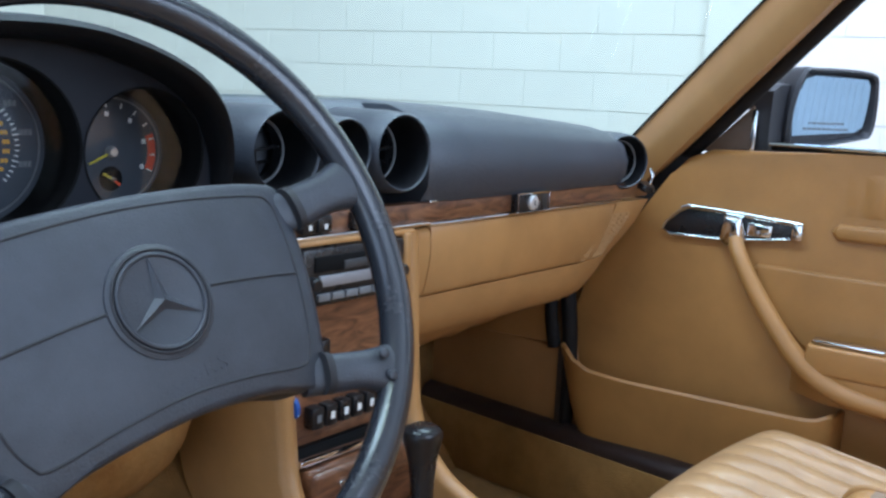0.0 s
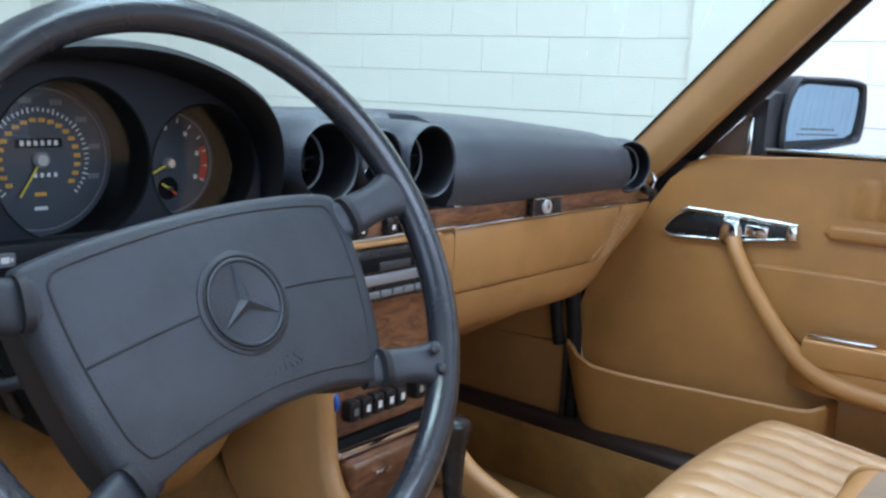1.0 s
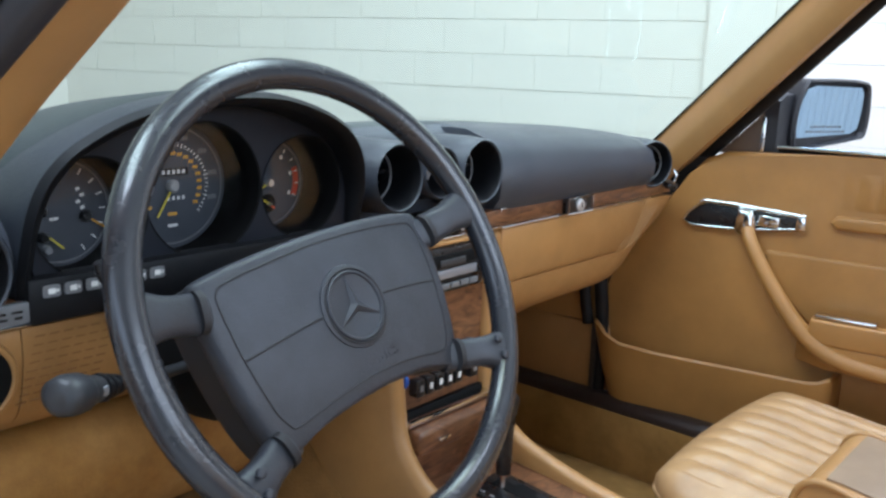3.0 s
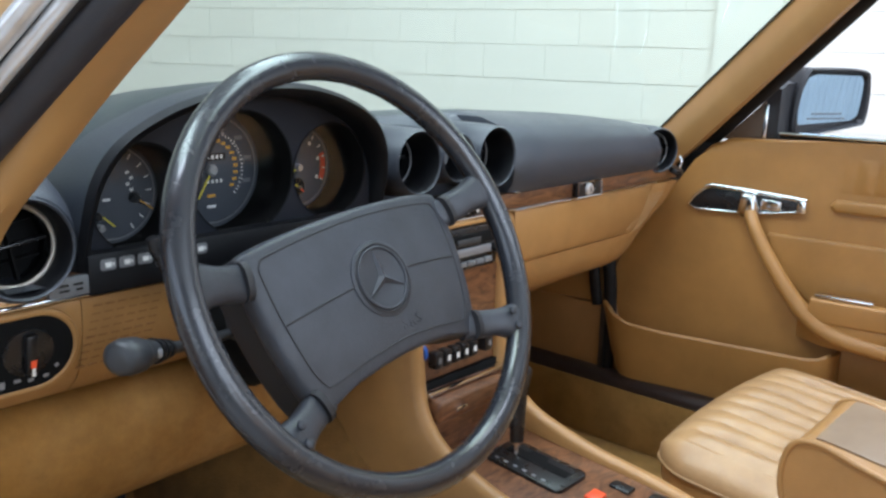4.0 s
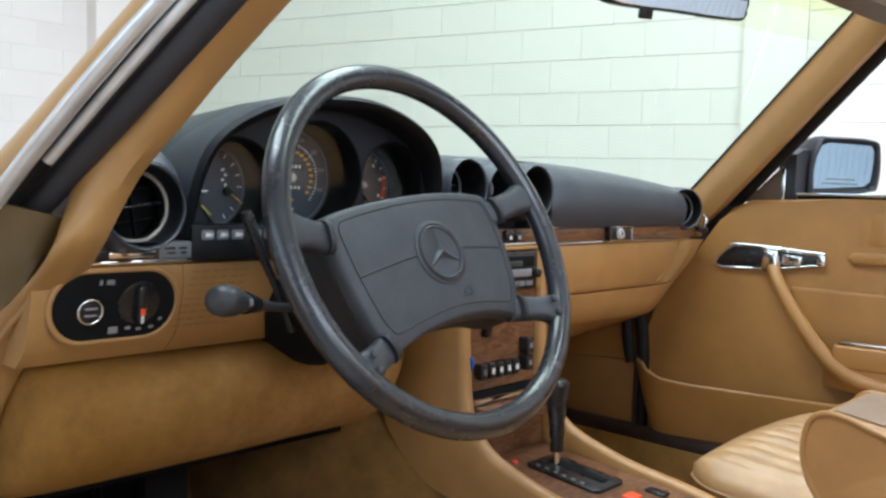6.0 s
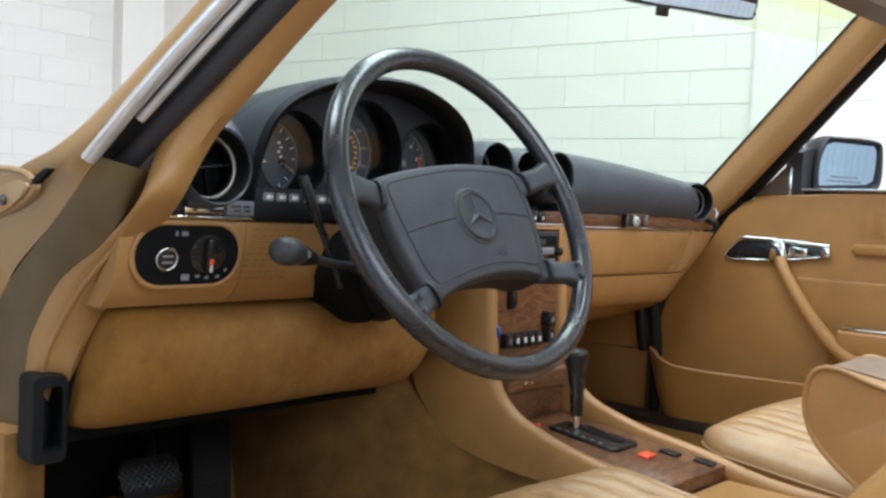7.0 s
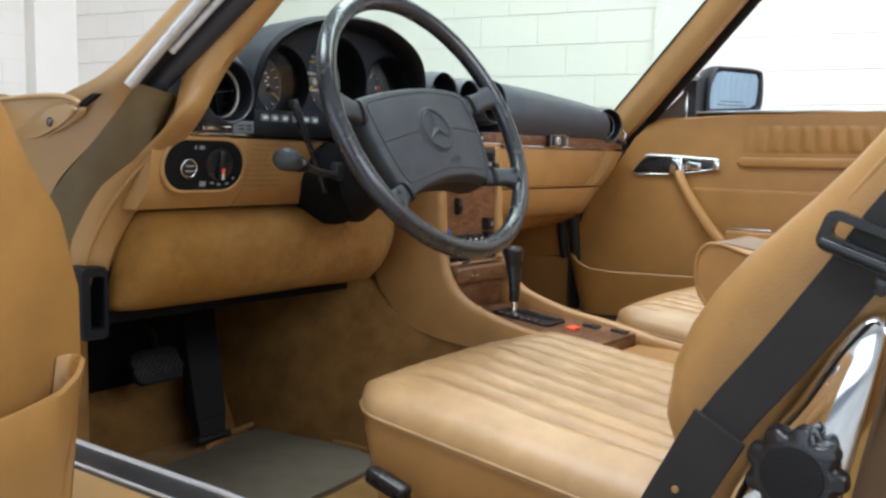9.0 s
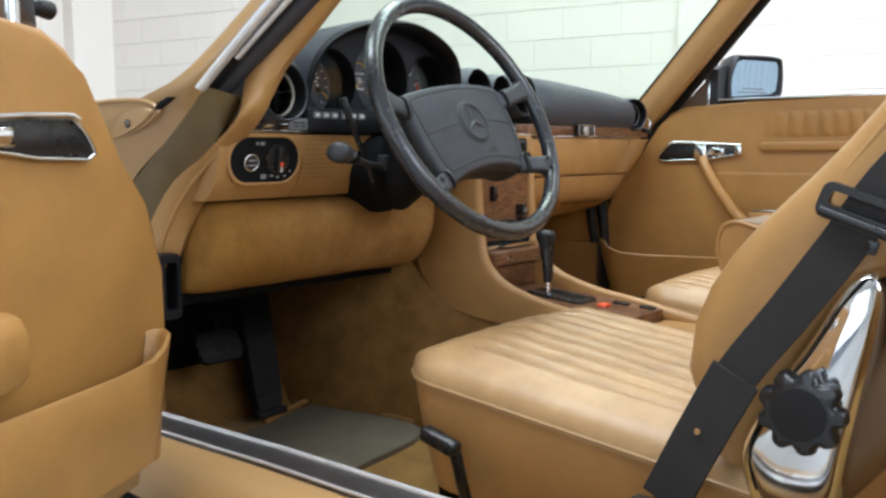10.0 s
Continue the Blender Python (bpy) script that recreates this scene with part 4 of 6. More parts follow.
def gauge(x, z, r, mouth, kind):
    m = axes((x, 0.250, z), (1, 0, 0), (0, -1, 0))
    n = 44
    turn = [2 * math.pi * i / n for i in range(n)]
    rings = [[m @ V((q * math.cos(a), q * math.sin(a) + up, h)) for a in turn] for q, h, up in ((r * 1.0, 0.0, 0.0), (r * 1.0, 0.012, 0.0), (mouth * 0.985, 0.054, 0.003), (mouth, 0.062, 0.003), (mouth + 0.0016, 0.0628, 0.003))]
    g = part("gauge", loft(BM(), rings, caps=False), MATT, dash, "black cone round the dial", 40)
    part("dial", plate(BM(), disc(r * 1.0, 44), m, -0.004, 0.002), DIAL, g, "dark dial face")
    rd = r * 0.92
    part("dial_ring", tube(BM(), [m @ V((rd * math.cos(a), rd * math.sin(a), 0.003)) for a in [2 * math.pi * i / 60 for i in range(60)]], 0.0009, 5, True), GREY, g, "fine pale ring", 60)
    white, amber, pale = [], [], []
    if kind == 1:
        for i in range(45):
            a = 222 - i * 6
            ln = 0.0050 if i % 5 == 0 else 0.0032
            q = rd - 0.0180
            white.append((q * math.cos(radians(a)), q * math.sin(radians(a)), ln, 0.0010, a))
            if i % 5 == 0:
                q = rd - 0.0095
                pale += [(q * math.cos(radians(a)) + k * 0.0036, q * math.sin(radians(a)), 0.0026, 0.0048, 0) for k in ((-0.5, 0.5) if i < 15 else (-1, 0, 1))]
        for i in range(20):
            a = 218 - i * 13.3
            q = rd - 0.0265
            amber += [(q * math.cos(radians(a)) + k * 0.0030, q * math.sin(radians(a)), 0.0024, 0.0034, 0) for k in (-0.5, 0.5)]
        for i in range(6):
            white.append((-0.0145 + i * 0.0058, 0.014, 0.0030, 0.0042, 0))
        for i in range(4):
            white.append((-0.004 + i * 0.0058, -0.013, 0.0026, 0.0036, 0))
        amber.append((0.0, -0.029, 0.010, 0.0032, 0))
        white.append((0.0, -0.041, 0.011, 0.003, 0))
        part("odometer", plate(BM(), rrect(0.040, 0.0075, 0.001, 2, 0, 0.014), m, 0.002, 0.0026), MATT, g, "black odometer window")
        needles = [(0, 0, 238, 0.036, YELLOW, 0.0068)]
    elif kind == 2:
        for i in range(13):
            a = 215 - i * 20
            q = rd - 0.006
            white.append((q * math.cos(radians(a)), q * math.sin(radians(a)), 0.005, 0.0011, a))
            if i % 2 == 0:
                q = rd - 0.014
                white.append((q * math.cos(radians(a)), q * math.sin(radians(a)), 0.0035, 0.0042, 0))
        red = [((rd - 0.007) * math.cos(radians(a)), (rd - 0.007) * math.sin(radians(a)), 0.0075, 0.0042, a) for a in range(-22, 22, 5)]
        part("red_band", bars(red, m @ Matrix.Translation((0, 0, 0.0026))), RED, g, "red rev band")
        part("clock_face", plate(BM(), disc(0.011, 20, 0.0, -0.024), m, 0.002, 0.0026), MATT, g, "black clock face")
        needles = [(0, 0, 205, 0.024, YELLOW, 0.0052), (0.0, -0.024, 150, 0.010, YELLOW, 0.002), (0.0, -0.024, -40, 0.009, ORANGE, 0.002)]
    else:
        for i in range(7):
            a = 60 - i * 20
            q = rd - 0.006
            white.append((q * math.cos(radians(a)), q * math.sin(radians(a)), 0.006, 0.0012, a))
        for i in range(5):
            a = 130 + i * 14
            q = rd - 0.006
            white.append((q * math.cos(radians(a)), q * math.sin(radians(a)), 0.004, 0.0011, a))
        for i in range(4):
            white.append((0.018 + 0.004 * (i % 2), 0.020 - i * 0.006, 0.004, 0.003, 20))
        white.append((-0.006, -0.006, 0.008, 0.0026, 0))
        needles = [(0.024, -0.006, -36, 0.024, AMBER, 0.0055), (-0.014, -0.021, -42, 0.019, YELLOW, 0.0010), (-0.015, -0.034, 0, 0.001, GREY, 0.0045), (-0.018, 0.002, 100, 0.003, AMBER, 0.0050), (-0.018, -0.022, 0, 0.001, MATT, 0.0048)]
    part("scale_marks", bars(white, m @ Matrix.Translation((0, 0, 0.0028))), WHITE, g, "white scale marks")["kind"] = "stuff"
    if pale:
        part("scale_figures", bars(pale, m @ Matrix.Translation((0, 0, 0.0028))), GREY, g, "dim grey scale figures")["kind"] = "stuff"
    if amber:
        part("scale_marks", bars(amber, m @ Matrix.Translation((0, 0, 0.0028))), AMBER, g, "amber scale marks")["kind"] = "stuff"
    for nx, ny, a, ln, mt, hub in needles:
        mm = m @ Matrix.Translation((nx, ny, 0.006)) @ Matrix.Rotation(radians(a), 4, "Z")
        part("needle", box(BM(), (ln / 2, 0, 0), (ln, 0.0016, 0.0008), mm), mt, g, "thin needle")
        part("needle_hub", lathe(BM(), [(hub, -0.004), (hub, 0.001), (hub * 0.7, 0.0035)], mm, 18), BRIGHT if kind or ny < -0.03 else BLACK, g, "needle hub")
    part("gauge_glass", plate(BM(), disc(mouth * 0.965, 40, 0.0, 0.003), m, 0.046, 0.0463), CLEAR, g, "clear gauge glass").visible_shadow = False
    return g


for k, (x, z, r, q) in enumerate(GAUGES):
    gauge(x, z, r, q, k)

# warning lamp strip under the gauges
strip = part("warning_lamp_strip", box(BM(), (-0.008, 0.186, 0.822), (0.385, 0.024, 0.040), bevel=0.004), HOOD, dash, "black warning lamp strip")
sm = axes((0, 0.1736, 0.8305), (1, 0, 0), (0, -1, 0))
for x in (-0.181, -0.162, -0.143, -0.119, -0.100, -0.081, 0.075, 0.094, 0.113):
    lens = part("lamp_lens", plate(BM(), rrect(0.0155, 0.0105, 0.0025, 3, x, 0.0), sm, -0.001, 0.0006), GREY, strip, "grey warning lamp lens")
    part("lamp_symbol", bars([(x, 0, 0.0062, 0.0046, 0), (x + 0.005, 0, 0.0014, 0.0030, 0)], sm @ Matrix.Translation((0, 0, 0.0009))), WHITE, lens)

# round air vents
def vent(x, z, r, y0, turn=0.0, fwd=0.0, ring=CHROME, rr=0.80, thick=0.0016):
    m = axes((x, y0, z), (math.cos(radians(turn)), math.sin(radians(turn)), 0), (math.sin(radians(turn)), -math.cos(radians(turn)), 0.04))
    v = part("air_vent", lathe(BM(), [(r * 0.96, 0.048), (r * 1.0, 0.050), (r * 1.06, 0.046), (r * 1.13, 0.02), (r * 1.18, -0.04), (r * 1.2, -0.09)], m, 40, False, False), PAD, dash, "black round air vent", 50)
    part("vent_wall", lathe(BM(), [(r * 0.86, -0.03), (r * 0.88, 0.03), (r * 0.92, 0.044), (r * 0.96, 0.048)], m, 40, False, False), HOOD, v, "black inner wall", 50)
    m = m @ Matrix.Translation((0, 0, fwd))
    part("vent_back", plate(BM(), disc(r * 0.9, 32), m, -0.034, -0.03), MATT, v)
    part("vent_ring", tube(BM(), [m @ V((r * rr * math.cos(a), r * rr * math.sin(a), 0.002)) for a in [2 * math.pi * i / 48 for i in range(48)]], thick, 8, True), ring, v, "thin pale ring", 60)
    part("vent_rim", lathe(BM(), [(r * 0.87, -0.01), (r * 0.86, 0.0), (r * (rr - 0.02), 0.003), (r * (rr - 0.04), -0.012)], m, 40, False, False), BLACK, v)
    tilt = m @ Matrix.Rotation(radians(8), 4, "Z")
    for k in (-1, 1):
        w = 2 * math.sqrt(max(0.0, (r * 0.74) ** 2 - (k * r * 0.38) ** 2))
        part("vane", box(BM(), (0, k * r * 0.38, -0.018), (w, 0.0014, 0.012), tilt), MATT, v)
    part("vane", box(BM(), (0, 0, -0.005), (0.0024, r * 1.46, 0.008), tilt, 0.0008), MATT, v)
    part("vane", box(BM(), (0, 0, -0.003), (r * 1.46, 0.0026, 0.008), tilt, 0.0008), BLACK, v)
    return v


vent(0.246, 0.890, 0.040, 0.222, ring=GREY)
vent(0.408, 0.886, 0.041, 0.222, ring=GREY)
vent(-0.267, 0.860, 0.0430, 0.196, 0, 0.021, RING, rr=0.835, thick=0.0026)
vent(0.922, 0.861, 0.039, 0.222, -24, 0.026, GREY)
mid = vent(0.326, 0.890, 0.032, 0.224)
part("control_knob", lathe(BM(), [(0.014, 0.0), (0.013, 0.016), (0.009, 0.019)], axes((0.326, 0.222, 0.890), (1, 0, 0), (0, -1, 0)), 24), GREY, mid, "dark grey control knob")
part("vent_fascia", box(BM(), (0.330, 0.272, 0.872), (0.25, 0.05, 0.094), bevel=0.01), PAD, dash, "black centre vent fascia")
rings = []
for y, rx, rz, up in ((0.150, 0.0465, 0.0475, 0.0), (0.158, 0.0500, 0.0530, 0.001), (0.175, 0.056, 0.064, 0.004), (0.205, 0.063, 0.073, 0.006), (0.235, 0.061, 0.072, 0.004), (0.27, 0.050, 0.060, 0.0), (0.30, 0.035, 0.045, -0.004)):
    rings.append([V((-0.267 + rx * math.cos(a), y, max(0.860 + up + rz * math.sin(a) * (1.0 if math.sin(a) > 0 else 0.85), 0.826))) for a in [2 * math.pi * i / 40 for i in range(40)]])
part("vent_nacelle", loft(BM(), rings, caps=False), PAD, dash, "black swelling housing behind the end vent", 60)
part("vent_cheek", box(BM(), (-0.250, 0.275, 0.848), (0.11, 0.05, 0.05), bevel=0.012), PAD, dash)
part("vent_cheek", box(BM(), (0.935, 0.275, 0.862), (0.10, 0.05, 0.080), bevel=0.012), PAD, dash)

# wood strip with its chrome edge
def strip_box(name, x0, x1, z0, z1, mat, y=0.182, d=0.02, label="", bev=0.0015):
    return part(name, box(BM(), ((x0 + x1) / 2, y + d / 2, (z0 + z1) / 2), (x1 - x0, d, z1 - z0), bevel=bev), mat, dash, label)


strip_box("wood_trim", -0.335, -0.190, 0.806, 0.824, WOOD, label="dark burl wood strip")
strip_box("wood_trim", 0.215, 0.985, 0.806, 0.829, WOOD, label="dark burl wood strip")
strip_box("chrome_edge", 0.455, 0.905, 0.8015, 0.8055, CHROME, 0.179, 0.006, "thin chrome edge")
strip_box("chrome_edge", 0.215, 0.455, 0.8035, 0.8085, CHROME, 0.172, 0.010)
strip_box("chrome_edge", 0.46, 0.905, 0.8293, 0.8315, CHROME, 0.179, 0.006)
strip_box("chrome_edge", -0.335, -0.19, 0.8015, 0.8055, CHROME, 0.179, 0.006)
strip_box("defrost_slider", -0.300, -0.243, 0.8085, 0.8155, CHROME, 0.172, 0.010, "chrome slider lever")
strip_box("slider_knob", -0.318, -0.296, 0.806, 0.819, BLACK, 0.166, 0.014, "black slider knob")
pl = strip_box("label_plate", -0.237, -0.197, 0.806, 0.824, GREY, 0.176, 0.008, "grey label plate")
part("label_print", bars([(-0.217 + dx, dz, ln, 0.0022, 0) for dx, dz, ln in ((-0.008, 0.002, 0.012), (0.007, 0.002, 0.009), (-0.006, -0.003, 0.010), (0.008, -0.003, 0.006))], axes((0, 0.1757, 0.815), (1, 0, 0), (0, -1, 0))), BLACK, pl, "small dark printed bars")
for x in (0.275, 0.2955, 0.344, 0.3655):
    sw = strip_box("rocker_switch", x - 0.0095, x + 0.0095, 0.8095, 0.8285, BLACK, 0.172, 0.012, "black rocker switch", 0.003)
    part("switch_symbol", bars([(x, 0, 0.004, 0.005, 0)], axes((0, 0.1716, 0.817), (1, 0, 0), (0, -1, 0))), WHITE, sw)

# glove box lid and lock, lower trims
def slope(x0, x1, pts, mat, name, label, close=0.34, bev=0.0):
    """A panel of constant section (y, z) between x0 and x1."""
    sec = [(y, z) for y, z in curve(pts, 4)] + [(close, pts[-1][1]), (close, pts[0][1])]
    return part(name, loft(BM(), [[V((x, y, z)) for y, z in sec] for x in (x0, x1)]), mat, dash, label, 35)


LIDS = [(0.186, 0.8005), (0.1815, 0.796), (0.182, 0.76), (0.190, 0.722), (0.196, 0.7145)]
lc = [(y, z) for y, z in curve(LIDS, 4)]
glove = part("glovebox_lid", loft(BM(), [[V((x + k * (0.045 * (z - 0.7145) / 0.086 - 0.045), y + d, z)) for y, z in lc] + [V((x + k * (0.045 * (z - 0.7145) / 0.086 - 0.045), 0.30, z)) for z in (0.7145, 0.8005)] for x, k, d in ((0.4685, 0, 0.0015), (0.4715, 0, 0.0), (0.8870, 1, 0.0), (0.8895, 1, 0.0015))]), TAN, dash, "tan leather glovebox lid", 35)
slope(0.440, 0.4655, [(0.186, 0.7985), (0.1815, 0.79), (0.182, 0.76), (0.19, 0.722), (0.196, 0.714)], TAN, "dash_corner", "tan dash corner")
# the lower face curves away towards the right door
def face_back(x, y, z):
    w = max(0.0, (x - 0.80) / 0.185) ** 2
    return y + (lerp([(0.603, 0.315), (0.664, 0.275), (0.7145, 0.235), (0.756, 0.203), (0.802, 0.178)], z) - y) * min(w, 1.0)


def swept(xs, sec, seam=None):
    """Sections (y, z) carried along x; seam shifts the first edge with height."""
    rings = []
    for i, x in enumerate(xs):
        f = 1 - i / (len(xs) - 1)
        pts = []
        for y, z in sec:
            xx = x + (seam(z) * f if seam else 0.0)
            pts.append(V((xx, face_back(xx, y, z), z)))
        back = [V((p.x, p.y + 0.05, p.z)) for p in (pts[-1], pts[0])]
        rings.append(pts + back)
    return loft(BM(), rings)


LID = [(0.186, 0.8005), (0.1815, 0.796), (0.1817, 0.78), (0.182, 0.76), (0.186, 0.74), (0.190, 0.722), (0.196, 0.7145)]
XR = [0.50 + 0.02 * i for i in range(25)]
low = [tuple(p) for p in curve([(0.199, 0.712), (0.200, 0.700), (0.210, 0.672), (0.230, 0.650), (0.262, 0.640)], 4)]
part("lower_trim", swept([0.440, 0.47] + XR, low), TAN, dash, "tan padded lower dash trim", 35)
rings = []
for i in range(24):
    x = 0.4615 + i * 0.0222
    t = 1 - i / 24
    wv = 0.0035 * math.sin(i * 1.9) * (1 if i > 8 else 0.3)
    sec = [(0.250, 0.6415), (0.262, 0.630 + wv), (0.30, 0.616 - 0.014 * t + wv), (0.37, 0.606 - 0.024 * t), (0.45, 0.610 - 0.03 * t), (0.45, 0.65), (0.27, 0.65)]
    rings.append([V((x, y + 0.05 * (1 - t) ** 2, z)) for y, z in sec])
part("under_trim", loft(BM(), rings), TAN, dash, "creased tan soft under-dash trim", 50)
SEAM = lambda z: 0.045 * (z - 0.7145) / 0.086 - 0.045
end = part("dash_end_panel", swept([0.892 + 0.0103 * i for i in range(10)], LID, SEAM), TAN, dash, "tan slotted dash end panel", 35)
bm = BM()
for c in range(4):
    for k in range(12):
        z = 0.7190 + k * 0.0056
        x = 0.822 + c * 0.0195 + k * 0.0050
        y = face_back(x, lerp([(q[1], q[0]) for q in reversed(LID)], z), z)
        box(bm, (x, y - 0.0010, z), (0.0140, 0.0018, 0.0030))
part("slot_strip", bm, TAN_PALE, end, "pale slots")["kind"] = "stuff"
lock = strip_box("glovebox_lock", 0.620, 0.689, 0.8055, 0.8310, BLACK, 0.171, 0.012, "black glovebox lock plate", 0.002)
lkm = axes((0.651, 0.1708, 0.8180), (1, 0, 0), (0, -1, 0))
part("lock_barrel", lathe(BM(), [(0.0100, 0.0), (0.0100, 0.003), (0.0080, 0.005)], lkm, 24), BRIGHT, lock, "silver lock barrel")
part("keyhole", box(BM(), (0, 0, 0.0052), (0.0022, 0.0075, 0.0006), lkm), MATT, lock)
part("lock_edge", tube(BM(), [lkm @ V((a, b, 0.001)) for a, b in ((-0.031, -0.0120), (0.038, -0.0120), (0.038, 0.0125), (-0.031, 0.0125))], 0.0012, 6, True), CHROME, lock, "thin chrome edge")
part("vent_lever", lathe(BM(), [(0.013, -0.004), (0.014, 0.0), (0.012, 0.006)], axes((0.952, 0.168, 0.822), (1, 0, 0), (0, -0.4, 1)), 20), BLACK, dash, "black vent lever")
part("lever_wire", tube(BM(), [(0.950, 0.160, 0.828), (0.950, 0.156, 0.842), (0.950, 0.162, 0.852)], 0.002, 8), CHROME, dash, "chrome lever wire")

# left tan panel round the light switch
slope(-0.365, -0.205, [(0.190, 0.8005), (0.184, 0.795), (0.186, 0.76), (0.200, 0.722), (0.224, 0.698)], TAN, "switch_panel", "tan leather light-switch panel")
gp = slope(-0.2035, 0.02, [(0.190, 0.8005), (0.185, 0.795), (0.187, 0.76), (0.200, 0.722), (0.224, 0.698)], TAN, "grille_panel", "tan perforated panel")
bm = BM()
for r in range(9):
    z = 0.790 - r * 0.0075
    for c in range(6):
        box(bm, (-0.188 + c * 0.0125 - r * 0.002, lerp([(0.706, 0.207), (0.722, 0.198), (0.76, 0.187), (0.795, 0.185)], z) - 0.0003, z), (0.0085, 0.0022, 0.0014))
part("slot_strip", bm, CARPET_SLOT, gp, "thin brown slots")["kind"] = "stuff"
om = axes((-0.2800, 0.188, 0.760), (1, 0, 0), (0, -1, -0.16))
oval = part("light_switch_plate", plate(BM(), rrect(0.132, 0.070, 0.0345, 10), om, -0.01, 0.004, 0.003), MATT, dash, "black oval light-switch plate", 40)
part("plate_lip", tube(BM(), [om @ V((p[0], p[1], 0.002)) for p in rrect(0.137, 0.075, 0.0373, 10)], 0.0035, 8, True), TAN, oval, "tan rolled edge", 60)
kl = part("ignition_lock", lathe(BM(), [(0.0125, 0.003), (0.0125, 0.0065), (0.0105, 0.0075)], om @ Matrix.Translation((-0.028, -0.004, 0)), 28), BLACK, oval, "black ignition lock in a chrome ring")
part("lock_ring", tube(BM(), [om @ V((-0.028 + 0.0125 * math.cos(a), -0.004 + 0.0125 * math.sin(a), 0.0065)) for a in [2 * math.pi * i / 32 for i in range(32)]], 0.0014, 8, True), CHROME, kl, "thin chrome ring", 60)
for d in (-0.0035, 0.0035):
    part("lock_bar", box(BM(), (-0.028, -0.004 + d, 0.0082), (0.013, 0.0024, 0.0016), om, 0.0005), SILVER, kl)
rot = part("rotary_switch", lathe(BM(), [(0.0235, 0.003), (0.0228, 0.0055), (0.019, 0.0065)], om @ Matrix.Translation((0.024, 0.001, 0)), 32), BLACK, oval, "black rotary light switch")
part("switch_grip", box(BM(), (0.024, 0.001, 0.010), (0.012, 0.041, 0.010), om, 0.004), BLACK, rot)
part("switch_mark", box(BM(), (0.024, -0.006, 0.0152), (0.005, 0.007, 0.001), om), ORANGE, rot, "orange index mark")
part("switch_mark", box(BM(), (0.024, -0.014, 0.0152), (0.003, 0.008, 0.001), om), WHITE, rot)
part("switch_symbols", bars([(-0.008, 0.025, 0.008, 0.005, 0), (-0.018, 0.025, 0.003, 0.005, 0), (-0.002, -0.026, 0.010, 0.007, 0), (0.014, -0.025, 0.006, 0.003, 0), (0.026, -0.027, 0.005, 0.003, 0), (0.04, -0.026, 0.005, 0.003, 10), (0.05, -0.018, 0.004, 0.003, 40)], om @ Matrix.Translation((0, 0, 0.0045))), SILVER, oval, "pale switch symbols")["kind"] = "stuff"

# knee panel: a long soft roll
rr = []
KNEE = [(0.118, 0.693), (0.060, 0.6955), (0.036, 0.694), (0.020, 0.686), (0.009, 0.671), (0.002, 0.650), (0.0, 0.630), (0.004, 0.606), (0.014, 0.582), (0.032, 0.562), (0.058, 0.5525), (0.090, 0.5515), (0.14, 0.560), (0.16, 0.60), (0.16, 0.66)]
for x, back, sl in ((-0.356, 0.052, 0.014), (-0.352, 0.030, 0.014), (-0.344, 0.013, 0.014), (-0.330, 0.004, 0.012), (-0.310, 0.0, 0.008), (-0.27, -0.001, 0.006), (-0.20, -0.002, 0.0), (-0.10, -0.001, 0.0), (0.0, 0.003, 0.0), (0.06, 0.008, 0.0), (0.11, 0.014, 0.008), (0.150, 0.024, 0.016), (0.185, 0.044, 0.022), (0.215, 0.080, 0.024)):
    rr.append([V((x + sl * (z - 0.62) / 0.07, 0.2005 + back + y, z - 0.008 * max(0.0, x) / 0.2)) for y, z in KNEE])
part("knee_panel", loft(BM(), rr), TAN_SUEDE, dash, "worn tan padded knee panel", 50)
# This black block stands for the dark shade below the knee panel.
part("under_dash_shade", loft(BM(), [[V((x, y, z)) for y, z in ((0.296, 0.532), (0.296, 0.66), (0.80, 0.66), (0.80, 0.47), (0.56, 0.50), (0.42, 0.53), (0.32, 0.528))] for x in (-0.372, 0.12)]), MATT, dash, "black block for the shade under the dash")

# right-hand end cap of the dash towards the pillar
part("dash_body", box(BM(), (CX, 0.40, 0.74), (1.22, 0.20, 0.13)), MATT, dash, "dark dash carcass")

# ---- steering wheel and column ----
WC = V((0.0008, 0.0041, 0.8291))
WNRM = V((0.0086, -0.8972, 0.4416)).normalized()
WX = V((0.99995, 0.0096, 0.0))
wmx = axes(WC, WX, WNRM) @ Matrix.Rotation(radians(6.0), 4, "Z")      # turned a little to the left
wheel = thing("steering_wheel", WC, "dark grey four-spoke steering wheel with large padded boss", "steering wheel")
RC = 0.207
circle = [wmx @ V((RC * math.cos(a), RC * math.sin(a), 0.0)) for a in [2 * math.pi * i / 120 for i in range(120)]]
part("rim", tube(BM(), circle, 0.0143, 18, True, flat=0.95), RIM, wheel, "smooth worn dark rim", 80)


